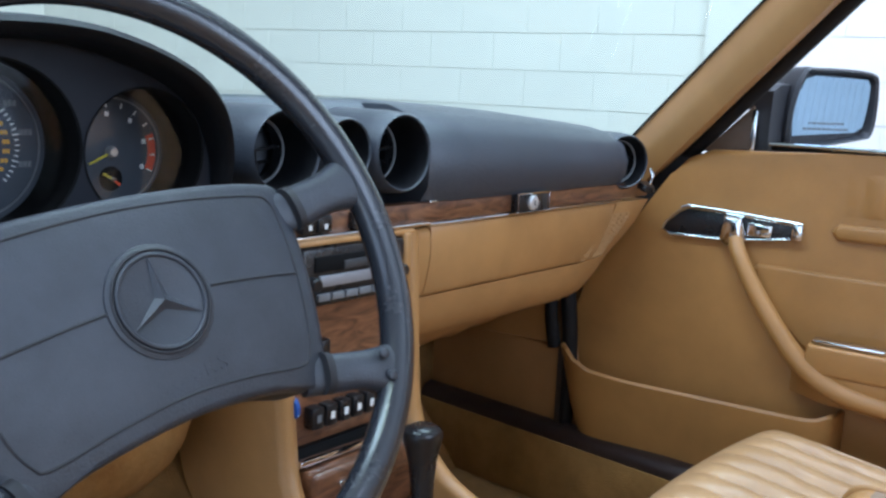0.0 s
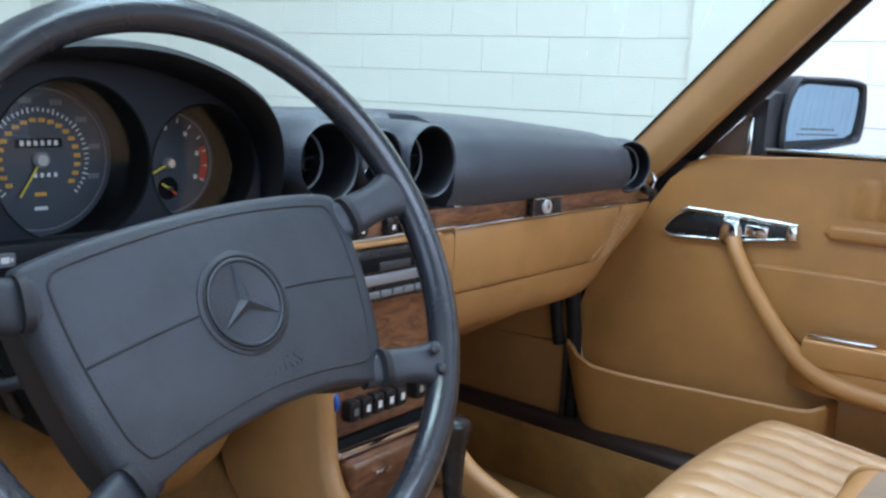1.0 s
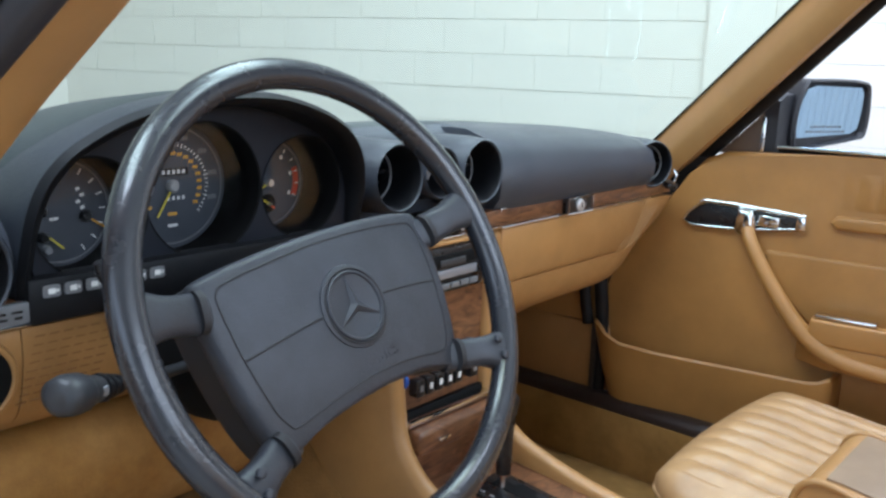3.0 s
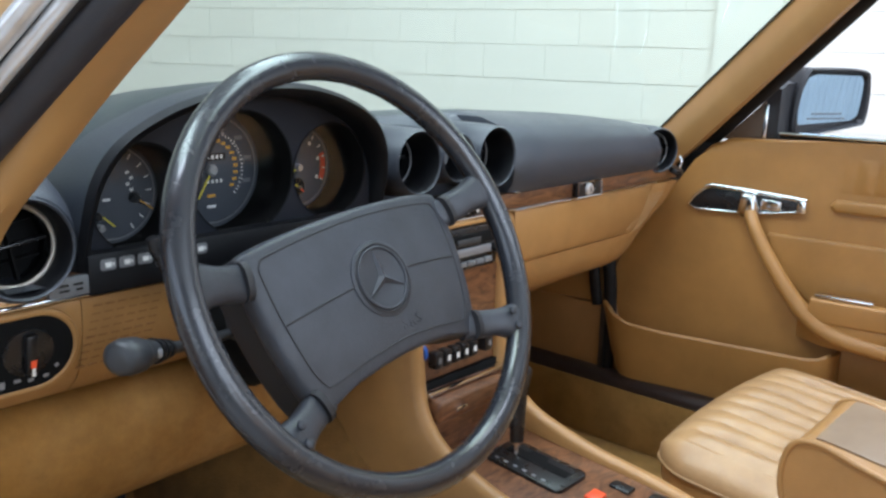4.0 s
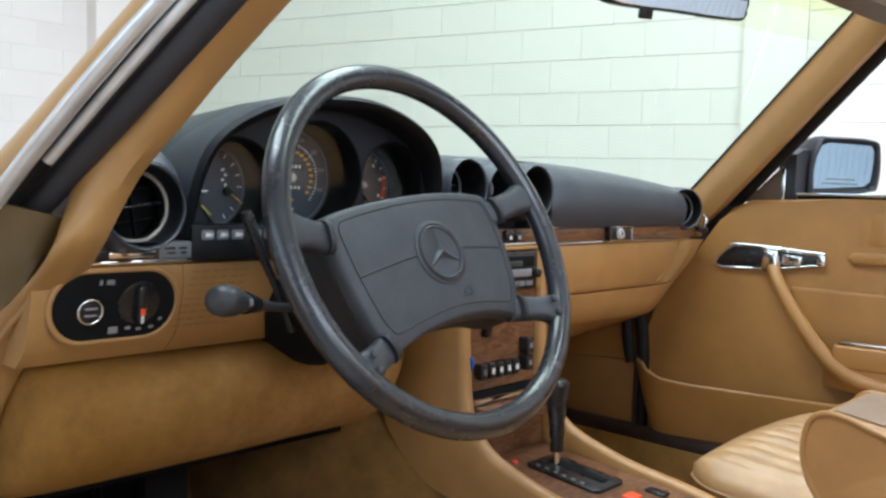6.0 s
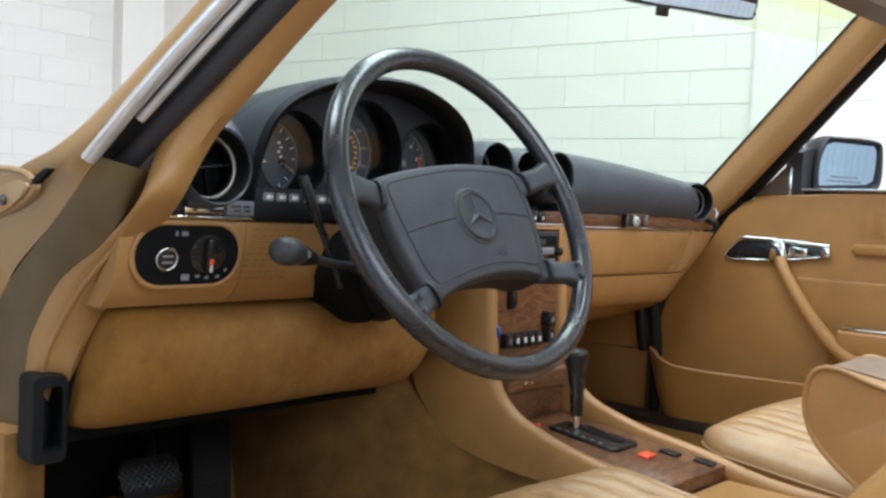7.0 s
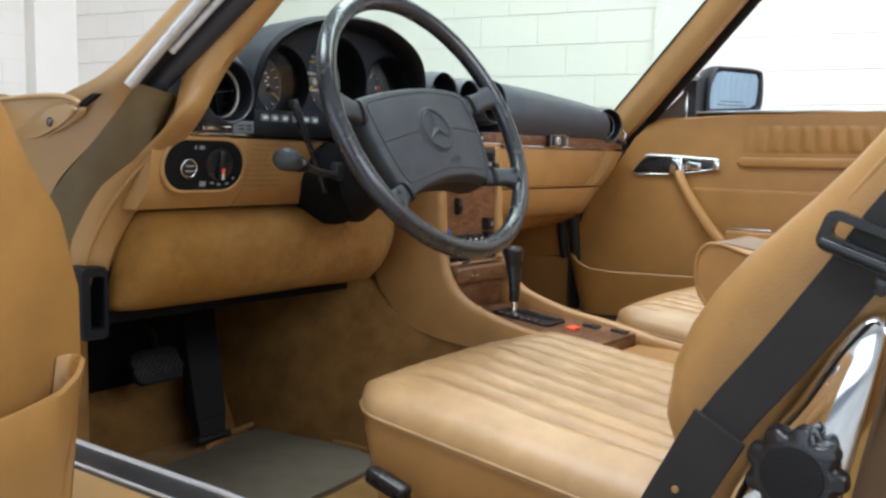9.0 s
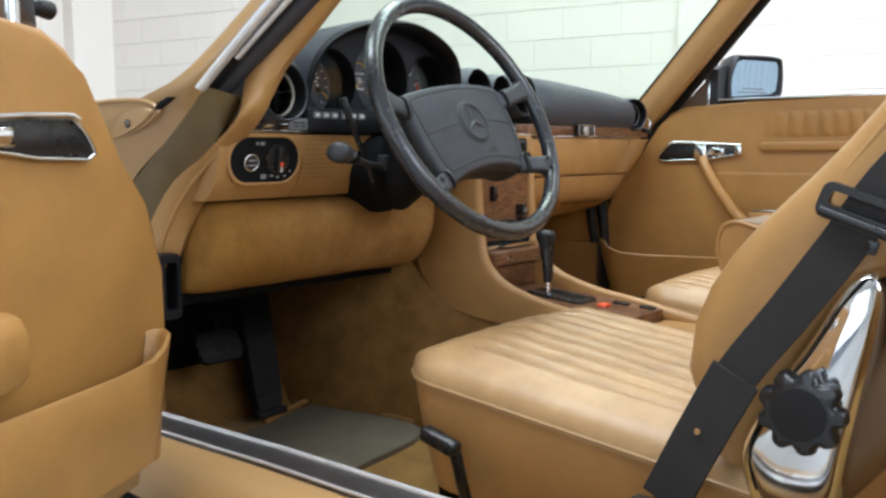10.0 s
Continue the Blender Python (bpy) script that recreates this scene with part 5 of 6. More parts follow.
def spoke(sx, path, widths, depths):
    """One arm from under the boss to the rim, flaring where it meets it; sx mirrors it."""
    P = curve([(x, y, d) for (x, y), d in zip(path, depths)], 4)
    W = curve([(w, 0.0) for w in widths], 4)
    rings = []
    for i, p in enumerate(P):
        t = (P[min(i + 1, len(P) - 1)] - P[max(i - 1, 0)]).normalized()
        n = V((-t.y, t.x, 0)).normalized()
        q = t.cross(n)
        s = i / (len(P) - 1)
        th = 0.0085 + 0.0035 * s
        ring = []
        for j in range(16):
            b = 2 * math.pi * j / 16
            c, e = math.cos(b), math.sin(b)
            v = p + n * W[i].x * math.copysign(abs(c) ** 0.7, c) + q * th * math.copysign(abs(e) ** 0.7, e)
            ring.append(wmx @ V((v.x * sx, v.y, v.z)))
        rings.append(ring)
    return part("spoke", loft(BM(), rings), WHEEL, wheel, "", 60)


def spoke_end(sx, x, y, ang, w, top=None):
    """The dark gap at the arm's root and the round dimples where it meets the rim."""
    f = wmx @ Matrix.Diagonal((sx, 1, 1, 1)) @ Matrix.Translation((x, y, -0.011)) @ Matrix.Rotation(radians(ang), 4, "Z")
    part("spoke_gap", loft(BM(), [[f @ V((r, w * math.copysign(abs(math.cos(b)) ** 0.7, math.cos(b)), 0.0101 * math.sin(b))) for b in [2 * math.pi * j / 16 for j in range(16)]] for r in (-0.006, 0.0005)]), GROOVE, wheel, "black gap at the spoke's root", 60)
    for k in (-1, 1) if top else ():
        d = wmx @ Matrix.Translation((sx * top[0], top[1] + 0.0085 * k, 0.0115))
        part("spoke_dimple", lathe(BM(), [(0.0046, -0.002), (0.0042, 0.0006), (0.0030, 0.0014)], d, 16), WHEEL, wheel, "moulded dimple")


for sx in (1, -1):
    spoke(sx, [(0.128, 0.0270), (0.150, 0.0300), (0.174, 0.0340), (0.203, 0.0390)], [0.0165, 0.0168, 0.0165, 0.0245], [-0.020, -0.013, -0.006, -0.001])
    spoke_end(sx, 0.1425, 0.0290, 9, 0.0176)
    spoke(sx, [(0.100, -0.0930), (0.122, -0.0985), (0.145, -0.1050), (0.170, -0.1150)], [0.0145, 0.0150, 0.0150, 0.0230], [-0.020, -0.014, -0.006, -0.001])
    spoke_end(sx, 0.1165, -0.0970, -15, 0.0158, (0.1560, -0.1075))

# boss: broad pad with curved top and arched foot
PT = [(-0.128, 0.0535), (-0.08, 0.0590), (0.0, 0.0615), (0.08, 0.0590), (0.128, 0.0535), (0.1385, 0.0465), (0.1405, 0.030), (0.1385, -0.010), (0.130, -0.062), (0.1185, -0.0985), (0.109, -0.1065), (0.070, -0.0955), (0.0, -0.0895), (-0.070, -0.0955), (-0.109, -0.1065), (-0.1185, -0.0985), (-0.130, -0.062), (-0.1385, -0.010), (-0.1405, 0.030), (-0.1385, 0.0465)]
pc = [tuple(p) for p in curve(PT, 4, True)]


def face(x, y):
    """How far the boss's soft face lies behind the rim's plane."""
    return 0.0015 - 0.0105 * (abs(x) / 0.125) ** 2 - 0.0035 * ((y + 0.018) / 0.07) ** 2


def pad_loop(k, d, follow=0.0):
    return [wmx @ V((x * k, (y + 0.018) * k - 0.018, d + follow * face(x * k, (y + 0.018) * k - 0.018))) for x, y in pc]


bm = loft(BM(), [pad_loop(0.90, -0.030), pad_loop(0.985, -0.029), pad_loop(1.0, -0.024), pad_loop(0.995, -0.0065, 1), pad_loop(0.98, -0.0022, 1), pad_loop(0.955, -0.0003, 1), pad_loop(0.92, 0.0, 1), pad_loop(0.7, 0, 1), pad_loop(0.45, 0, 1), pad_loop(0.2, 0, 1), pad_loop(0.05, 0, 1)])
boss = part("boss", bm, WHEEL, wheel, "soft dark grey padded boss", 40)
# The boss's sides and back are coloured darker than its face.
part("boss_sides", loft(BM(), [pad_loop(0.80, -0.078), pad_loop(0.92, -0.074), pad_loop(0.972, -0.060), pad_loop(0.978, -0.030), pad_loop(0.90, -0.0285)]), GROOVE, wheel, "boss's darker sides and back", 40)
# inner field outline, cross seam and ring
FT = [(-0.108, 0.0440), (-0.055, 0.0490), (0.0, 0.0510), (0.055, 0.0490), (0.108, 0.0440), (0.1195, 0.0385), (0.1225, 0.026), (0.1205, -0.015), (0.1120, -0.060), (0.1035, -0.0795), (0.093, -0.0850), (0.05, -0.0785), (0.0, -0.0745), (-0.05, -0.0785), (-0.093, -0.0850), (-0.1035, -0.0795), (-0.1120, -0.060), (-0.1205, -0.015), (-0.1225, 0.026), (-0.1195, 0.0385)]


def on_boss(x, y, lift=0.0):
    return wmx @ V((x, y, face(x, y) + lift))


part("field_groove", tube(BM(), [on_boss(p.x, p.y, -0.0002) for p in curve(FT, 5, True)], 0.0010, 6, True), GROOVE, boss, "fine dark groove", 80)
for sx in (-1, 1):
    part("seam_groove", tube(BM(), [on_boss(0.001 + sx * (0.036 + i * 0.0084), -0.0112 - 0.0085 * (i / 10) ** 1.3, -0.0002) for i in range(11)], 0.0011, 6), GROOVE, boss, "", 80)
em0 = wmx @ Matrix.Translation((0.001, -0.0125, 0.0012)) @ Matrix.Scale(1.06, 4)
ring_at = lambda r, h: [em0 @ V((r * math.cos(a), r * math.sin(a), h)) for a in [2 * math.pi * i / 48 for i in range(48)]]
part("emblem_disc", lathe(BM(), [(0.0365, -0.003), (0.0355, 0.0004), (0.0330, 0.0012), (0.0312, 0.0004)], em0, 48), WHEEL, boss, "round moulded emblem field", 30)
part("emblem_groove", tube(BM(), ring_at(0.0318, 0.0010), 0.0012, 6, True), GROOVE, boss, "", 80)
part("emblem_ring", tube(BM(), ring_at(0.0288, 0.0010), 0.0017, 6, True), WHEEL, boss, "", 80)
bm = BM()
for a in (90, 210, 330):
    t = em0 @ Matrix.Rotation(radians(a), 4, "Z")
    vs = [bm.verts.new(t @ V(p)) for p in ((0.0280, 0, 0.0012), (0.0026, 0.0046, 0.0008), (0.0026, -0.0046, 0.0008), (0.0, 0.0, 0.0042))]
    for f in ((0, 1, 3), (0, 3, 2), (0, 2, 1), (1, 2, 3)):
        bm.faces.new([vs[i] for i in f])
part("emblem_spokes", bm, WHEEL, boss, "moulded three-armed emblem", 10)
fc = bpy.data.curves.new("moulded_letters", "FONT")
fc.body, fc.size, fc.extrude, fc.space_character = "SRS", 0.0165, 0.0003, 1.2
fo = bpy.data.objects.new("moulded_letters", fc)
scene.collection.objects.link(fo)
bpy.context.view_layer.update()
fm = bpy.data.meshes.new_from_object(fo.evaluated_get(bpy.context.evaluated_depsgraph_get()))
bpy.data.objects.remove(fo)
fm.transform(wmx @ Matrix.Translation((0.004, -0.0670, 0.0000)))
fm.materials.clear()
fm.materials.append(WHEEL)
letters = new("moulded_letters", fm)
letters.parent = boss
tagged(letters, "faint moulded letters")

# column shroud and stalks
col = thing("steering_column", (-0.03, 0.12, 0.76), "black steering column with stalks", "steering column")
ax = -WNRM
c0 = WC + ax * 0.035
rings = []
for d, r in ((0.0, 0.040), (0.01, 0.050), (0.06, 0.054), (0.12, 0.060), (0.17, 0.066)):
    mm = axes(c0 + ax * d + V((0, 0, -0.008 * min(1, d / 0.1))), WX, ax)
    rings.append([mm @ V((r * math.cos(2 * math.pi * k / 24), r * 1.05 * math.sin(2 * math.pi * k / 24), 0)) for k in range(24)])
part("shroud", loft(BM(), rings), HOOD, col, "black plastic column shroud", 50)
rings = []
for y, k in ((0.142, 0.60), (0.148, 0.80), (0.165, 0.94), (0.190, 1.0), (0.215, 1.0), (0.26, 0.97)):
    ring = []
    for i in range(36):
        c, e = math.cos(2 * math.pi * i / 36), math.sin(2 * math.pi * i / 36)
        ring.append(V((-0.034 + 0.056 * k * c * (1 - 0.5 * max(0.0, -e) ** 1.5) + 0.012 * k * max(0.0, -e), y, 0.732 + 0.068 * k * e)))
    rings.append(ring)
part("boot_collar", loft(BM(), rings), MATT, col, "black rubber collar", 70)
part("stalk", tube(BM(), curve([(-0.05, 0.146, 0.745), (-0.105, 0.128, 0.750), (-0.142, 0.115, 0.756), (-0.172, 0.105, 0.762), (-0.192, 0.098, 0.766), (-0.213, 0.090, 0.7695), (-0.224, 0.087, 0.771)], 3), [0.006, 0.006, 0.006, 0.006, 0.006, 0.006, 0.0065, 0.007, 0.008, 0.0095, 0.011, 0.0125, 0.0145, 0.0165, 0.018, 0.0188, 0.018, 0.015, 0.009], 14, flat=0.85), STALK, col, "grey-black multifunction stalk", 50)
part("stalk_tip", tube(BM(), [(-0.199, 0.0954, 0.7672), (-0.203, 0.0938, 0.768), (-0.215, 0.0893, 0.770), (-0.2225, 0.0868, 0.7708), (-0.226, 0.0856, 0.7712)], [0.0165, 0.0188, 0.0195, 0.0175, 0.010], 16, flat=0.85), STALK, col, "worn grey stalk tip", 60)
for k in range(3):
    part("stalk_ring", tube(BM(), [(-0.163 - k * 0.008, 0.1080 - k * 0.0028, 0.7602 + k * 0.0016), (-0.166 - k * 0.008, 0.1070 - k * 0.0028, 0.7608 + k * 0.0016)], 0.0105 + 0.0018 * k, 14, flat=0.85), BLACK, col, "", 60)
part("stalk_mark", box(BM(), (-0.187, 0.0872, 0.766), (0.012, 0.003, 0.008), bevel=0.001), SILVER, col, "pale stalk symbols")
part("thin_stalk", tube(BM(), [(-0.153, 0.143, 0.857), (-0.150, 0.143, 0.848), (-0.128, 0.141, 0.80), (-0.104, 0.14, 0.755), (-0.09, 0.14, 0.72)], [0.006, 0.0075, 0.005, 0.0045, 0.0045], 10), BLACK, col, "thin black lever", 60)
part("column_bracket", box(BM(), (-0.062, 0.142, 0.752), (0.020, 0.02, 0.028), bevel=0.005), STALK, col, "dark grey column bracket")

# ---- centre console ----
con = thing("centre_console", (CX, 0.0, 0.42), "tan centre console with wood inlay and gear gate", "console")
KX = 0.3405                    # the console's own middle
EDGE = [(-0.60, 0.445), (-0.35, 0.448), (-0.20, 0.455), (-0.09, 0.475), (0.0, 0.488), (0.07, 0.506), (0.11, 0.522), (0.14, 0.548), (0.158, 0.585), (0.166, 0.65), (0.170, 0.72), (0.175, 0.800)]


def rail(side):
    """The flared side: a thick tan wing that rises into the dash."""
    f = (lambda p: V(p)) if side < 0 else (lambda p: V((2 * KX - p[0], p[1], p[2])))
    rings = []
    low = [(-0.60, 0.400), (-0.35, 0.410), (-0.20, 0.425), (0.0, 0.438), (0.09, 0.4405), (0.16, 0.4465), (0.212, 0.457), (0.252, 0.476), (0.281, 0.500), (0.308, 0.531), (0.322, 0.600), (0.33, 0.80)]
    ek, lk = curve(EDGE, 4), curve(low, 4)
    for e, l in zip(ek, lk):
        up = V((e.x - l.x, e.y - l.y)).normalized()
        flare = lerp([(0.40, 0.205), (0.46, 0.208), (0.52, 0.215), (0.60, 0.222), (0.80, 0.222)], e.y)
        pts = [(flare - 0.004, l.x, l.y), (flare + 0.004, l.x + (e.x - l.x) * 0.5, l.y + (e.y - l.y) * 0.5), (flare + 0.012, e.x - up.x * 0.012, e.y - up.y * 0.012), (flare + 0.018, e.x - up.x * 0.003, e.y - up.y * 0.003), (flare + 0.026, e.x, e.y), (flare + 0.034, e.x - up.x * 0.003, e.y - up.y * 0.003), (flare + 0.038, e.x - up.x * 0.012, e.y - up.y * 0.012), (flare + 0.038, l.x + (e.x - l.x) * 0.4, l.y + (e.y - l.y) * 0.4), (flare + 0.03, l.x, l.y)]
        rings.append([f(p) for p in pts])
    part("side_wing", loft(BM(), rings), TAN, con, "tan leather console side", 50)


rail(-1)
rail(1)
# stack: wood face, radio, switches
part("stack_face", plate(BM(), [(0.248, 0.580), (0.248, 0.735), (0.433, 0.735), (0.433, 0.580)], axes((0, 0.178, 0), (1, 0, 0), (0, -1, 0)), -0.03, 0.0), WOOD, con, "burl wood console face")
RX = KX - 0.007
radio = part("radio", box(BM(), (RX, 0.190, 0.7665), (0.144, 0.05, 0.060), bevel=0.004), BLACK, con, "black car radio with silver display")
part("radio_slot", box(BM(), (RX, 0.1642, 0.7805), (0.118, 0.004, 0.016), bevel=0.001), MATT, radio)
part("cassette_flap", box(BM(), (RX + 0.004, 0.1632, 0.7775), (0.050, 0.005, 0.009), bevel=0.001), STALK, radio, "grey cassette flap")
part("radio_display", box(BM(), (RX, 0.1632, 0.7630), (0.106, 0.004, 0.0115), bevel=0.001), SILVER, radio, "silver display")
for k in range(6):
    part("radio_button", box(BM(), (RX - 0.0475 + k * 0.019, 0.1632, 0.7465), (0.0165, 0.005, 0.0075), bevel=0.001), GREY, radio)
for sx in (-1, 1):
    part("radio_knob", lathe(BM(), [(0.0075, 0.0), (0.0072, 0.010), (0.0055, 0.012)], axes((RX + sx * 0.0625, 0.1655, 0.7620), (1, 0, 0), (0, -1, 0)), 20), BLACK, radio, "black radio knob")
part("stack_strip", box(BM(), (KX, 0.190, 0.8005), (0.176, 0.04, 0.0055), bevel=0.002), TAN, con, "tan upper strip")
swm = axes((0.0, 0.1775, 0.618), (1, 0, 0), (0, -1, 0))
for k in range(5):
    x = 0.2845 + k * 0.0190
    b = part("push_switch", box(BM(), (x, 0, 0.006), (0.0165, 0.024, 0.016), swm, 0.003), BLACK, con, "black push switch")
    part("switch_symbol", bars([(x, 0, 0.0055, 0.008, 0)], swm @ Matrix.Translation((0, 0, 0.0145))), WHITE if k else GREY, b)
part("temperature_wheel", lathe(BM(), [(0.014, -0.004), (0.0155, -0.003), (0.0155, 0.003), (0.014, 0.004)], axes((0.2565, 0.176, 0.634), (0, 1, 0), (1, 0, 0)) @ Matrix.Diagonal((0.85, 0.85, 0.85, 1)), 24), BLUE, con, "blue temperature wheel")
for z in (0.648, 0.621):
    w = part("window_switch", box(BM(), (0.389, z - 0.618, 0.008), (0.017, 0.025, 0.02), swm, 0.003), BLACK, con, "black window switch")
    part("switch_symbol", bars([(0.389, z - 0.618, 0.006, 0.008, 0)], swm @ Matrix.Translation((0, 0, 0.0185))), SILVER, w)
part("small_rocker", box(BM(), (0.294, 0.067, 0.006), (0.012, 0.032, 0.014), swm, 0.003), BLACK, con, "small black rocker")
part("chrome_lath", box(BM(), (KX, 0.164, 0.5775), (0.172, 0.018, 0.007), bevel=0.0015), CHROME, con, "chrome lath")
part("shadow_gap", box(BM(), (KX, 0.176, 0.584), (0.17, 0.01, 0.008)), MATT, con)
ash = part("ashtray_front", box(BM(), (KX, 0.158, 0.555), (0.166, 0.04, 0.032), bevel=0.006, seg=3), WOOD, con, "glossy wood ashtray front")
part("ashtray_knob", box(BM(), (0.300, 0.136, 0.555), (0.022, 0.006, 0.005), bevel=0.001), CHROME, ash, "small chrome pull")
part("tray_recess", box(BM(), (KX, 0.172, 0.511), (0.168, 0.03, 0.054), bevel=0.004), WOOD, con, "dark wood recess panel")
# wood top with gear gate
tm = Matrix((V((1, 0, 0)), V((0, 0.9945, 0.0872)).normalized(), V((0, -0.0872, 0.9945)).normalized())).transposed().to_4x4()
tm.translation = V((CX, 0.16, 0.489))
part("wood_top", plate(BM(), [(-0.108, 0.0), (-0.108, -0.300), (0.072, -0.300), (0.072, 0.0)], tm, -0.03, 0.0, 0.003), WOOD, con, "dark burl wood console top")
part("rear_cover", box(BM(), (KX, -0.425, 0.418), (0.19, 0.575, 0.05), bevel=0.01), TAN, con, "tan rear console cover")
gm = tm @ Matrix.Translation((-0.008, -0.116, 0.0))
gate = part("gear_gate", plate(BM(), rrect(0.074, 0.128, 0.012, 4, 0.0, 0.0), gm, 0.0, 0.005, 0.002), BLACK, con, "black gear gate plate")
part("gate_slot", plate(BM(), [(-0.002, 0.050), (0.016, 0.050), (0.016, 0.025), (0.026, 0.020), (0.026, -0.005), (0.014, -0.010), (0.014, -0.050), (-0.002, -0.050)], gm, 0.0054, 0.0062), MATT, gate)
part("gate_letters", bars([(-0.028, 0.045 - 0.0155 * k, 0.004, 0.006, 0) for k in range(6)], gm @ Matrix.Translation((0, 0, 0.0053))), SILVER, gate, "pale gear marks")
part("gate_pad", plate(BM(), rrect(0.03, 0.10, 0.006, 3, 0.012, 0.0), gm, 0.0048, 0.0053), RUBBER, gate)
red = part("warning_switch", box(BM(), (-0.010, -0.214, 0.002), (0.028, 0.020, 0.006), tm, 0.003), ORANGE, con, "orange-red warning switch")
for x, y in ((0.038, -0.226), (0.050, -0.278)):
    part("rocker_switch", box(BM(), (x, y, 0.001), (0.020, 0.030, 0.006), tm, 0.002), BLACK, con, "black rocker switch")
part("red_lamp", lathe(BM(), [(0.005, 0.0), (0.004, 0.003)], tm @ Matrix.Translation((-0.045, -0.035, 0.0)), 12), RED, con, "small red lamp")

gear = thing("gear_lever", (0.376, 0.095, 0.476), "black gear lever on a chrome rod", "gear lever")
part("rod", tube(BM(), [(0.353, 0.077, 0.474), (0.357, 0.081, 0.522)], 0.0055, 12), CHROME, gear, "chrome rod")
part("grip", tube(BM(), curve([(0.3555, 0.0795, 0.505), (0.357, 0.081, 0.530), (0.361, 0.086, 0.562), (0.364, 0.090, 0.585), (0.366, 0.0925, 0.599), (0.367, 0.093, 0.611)], 3), [0.0095, 0.0098, 0.010, 0.0105, 0.011, 0.0118, 0.0128, 0.014, 0.0155, 0.017, 0.0185, 0.0198, 0.0202, 0.020, 0.018, 0.011], 16, flat=1.15), BLACK, gear, "black tapered grip", 60)

part("stack_cheek", box(BM(), (0.4135, 0.186, 0.7675), (0.013, 0.04, 0.066), bevel=0.004, seg=3), TAN_TRIM, con, "tan trimmed stack edge")

# ---- centre armrest between the seats ----
sec = [tuple(p) for p in curve([(-0.370, 0.505), (-0.330, 0.535), (-0.310, 0.556), (-0.299, 0.577), (-0.2945, 0.600), (-0.296, 0.622), (-0.303, 0.640), (-0.318, 0.6485), (-0.340, 0.647), (-0.366, 0.639), (-0.40, 0.631), (-0.46, 0.620), (-0.56, 0.606), (-0.74, 0.585)], 4)] + [(-0.74, 0.44), (-0.40, 0.44)]


def crown(x, y, z, lift=0.0):
    """The armrest's padded top rises between its piped edges."""
    u = max(0.0, min(1.0, (x - 0.312) / 0.155))
    b = math.sin(math.pi * u) ** 0.55
    up = max(0.0, 0.653 - z) * max(0.0, min(1.0, (-0.312 - y) / 0.05)) if z > 0.58 else 0.0
    return V((x, y, z + b * up + lift))


XA = [0.312 + 0.155 * k / 16 for k in range(17)]
arm = part("centre_armrest", loft(BM(), [[crown(x, y, z) for y, z in sec] for x in XA]), TAN, con, "tan leather centre armrest", 40)
for x in (0.3125, 0.4665):
    part("piping", tube(BM(), [V((x, y, z)) for y, z in sec[:-2]], 0.0036, 8), TAN_TRIM, arm, "tan piping", 60)
tops = [p for p in sec if p[1] > 0.58 and p[0] < -0.322]
part("worn_top", loft(BM(), [[crown(x, y, z, 0.0022) for y, z in tops] + [crown(x, y, z, -0.006) for y, z in reversed(tops)] for x in XA[1:-1]]), ARM_TOP, arm, "worn grey-brown leather top", 45)

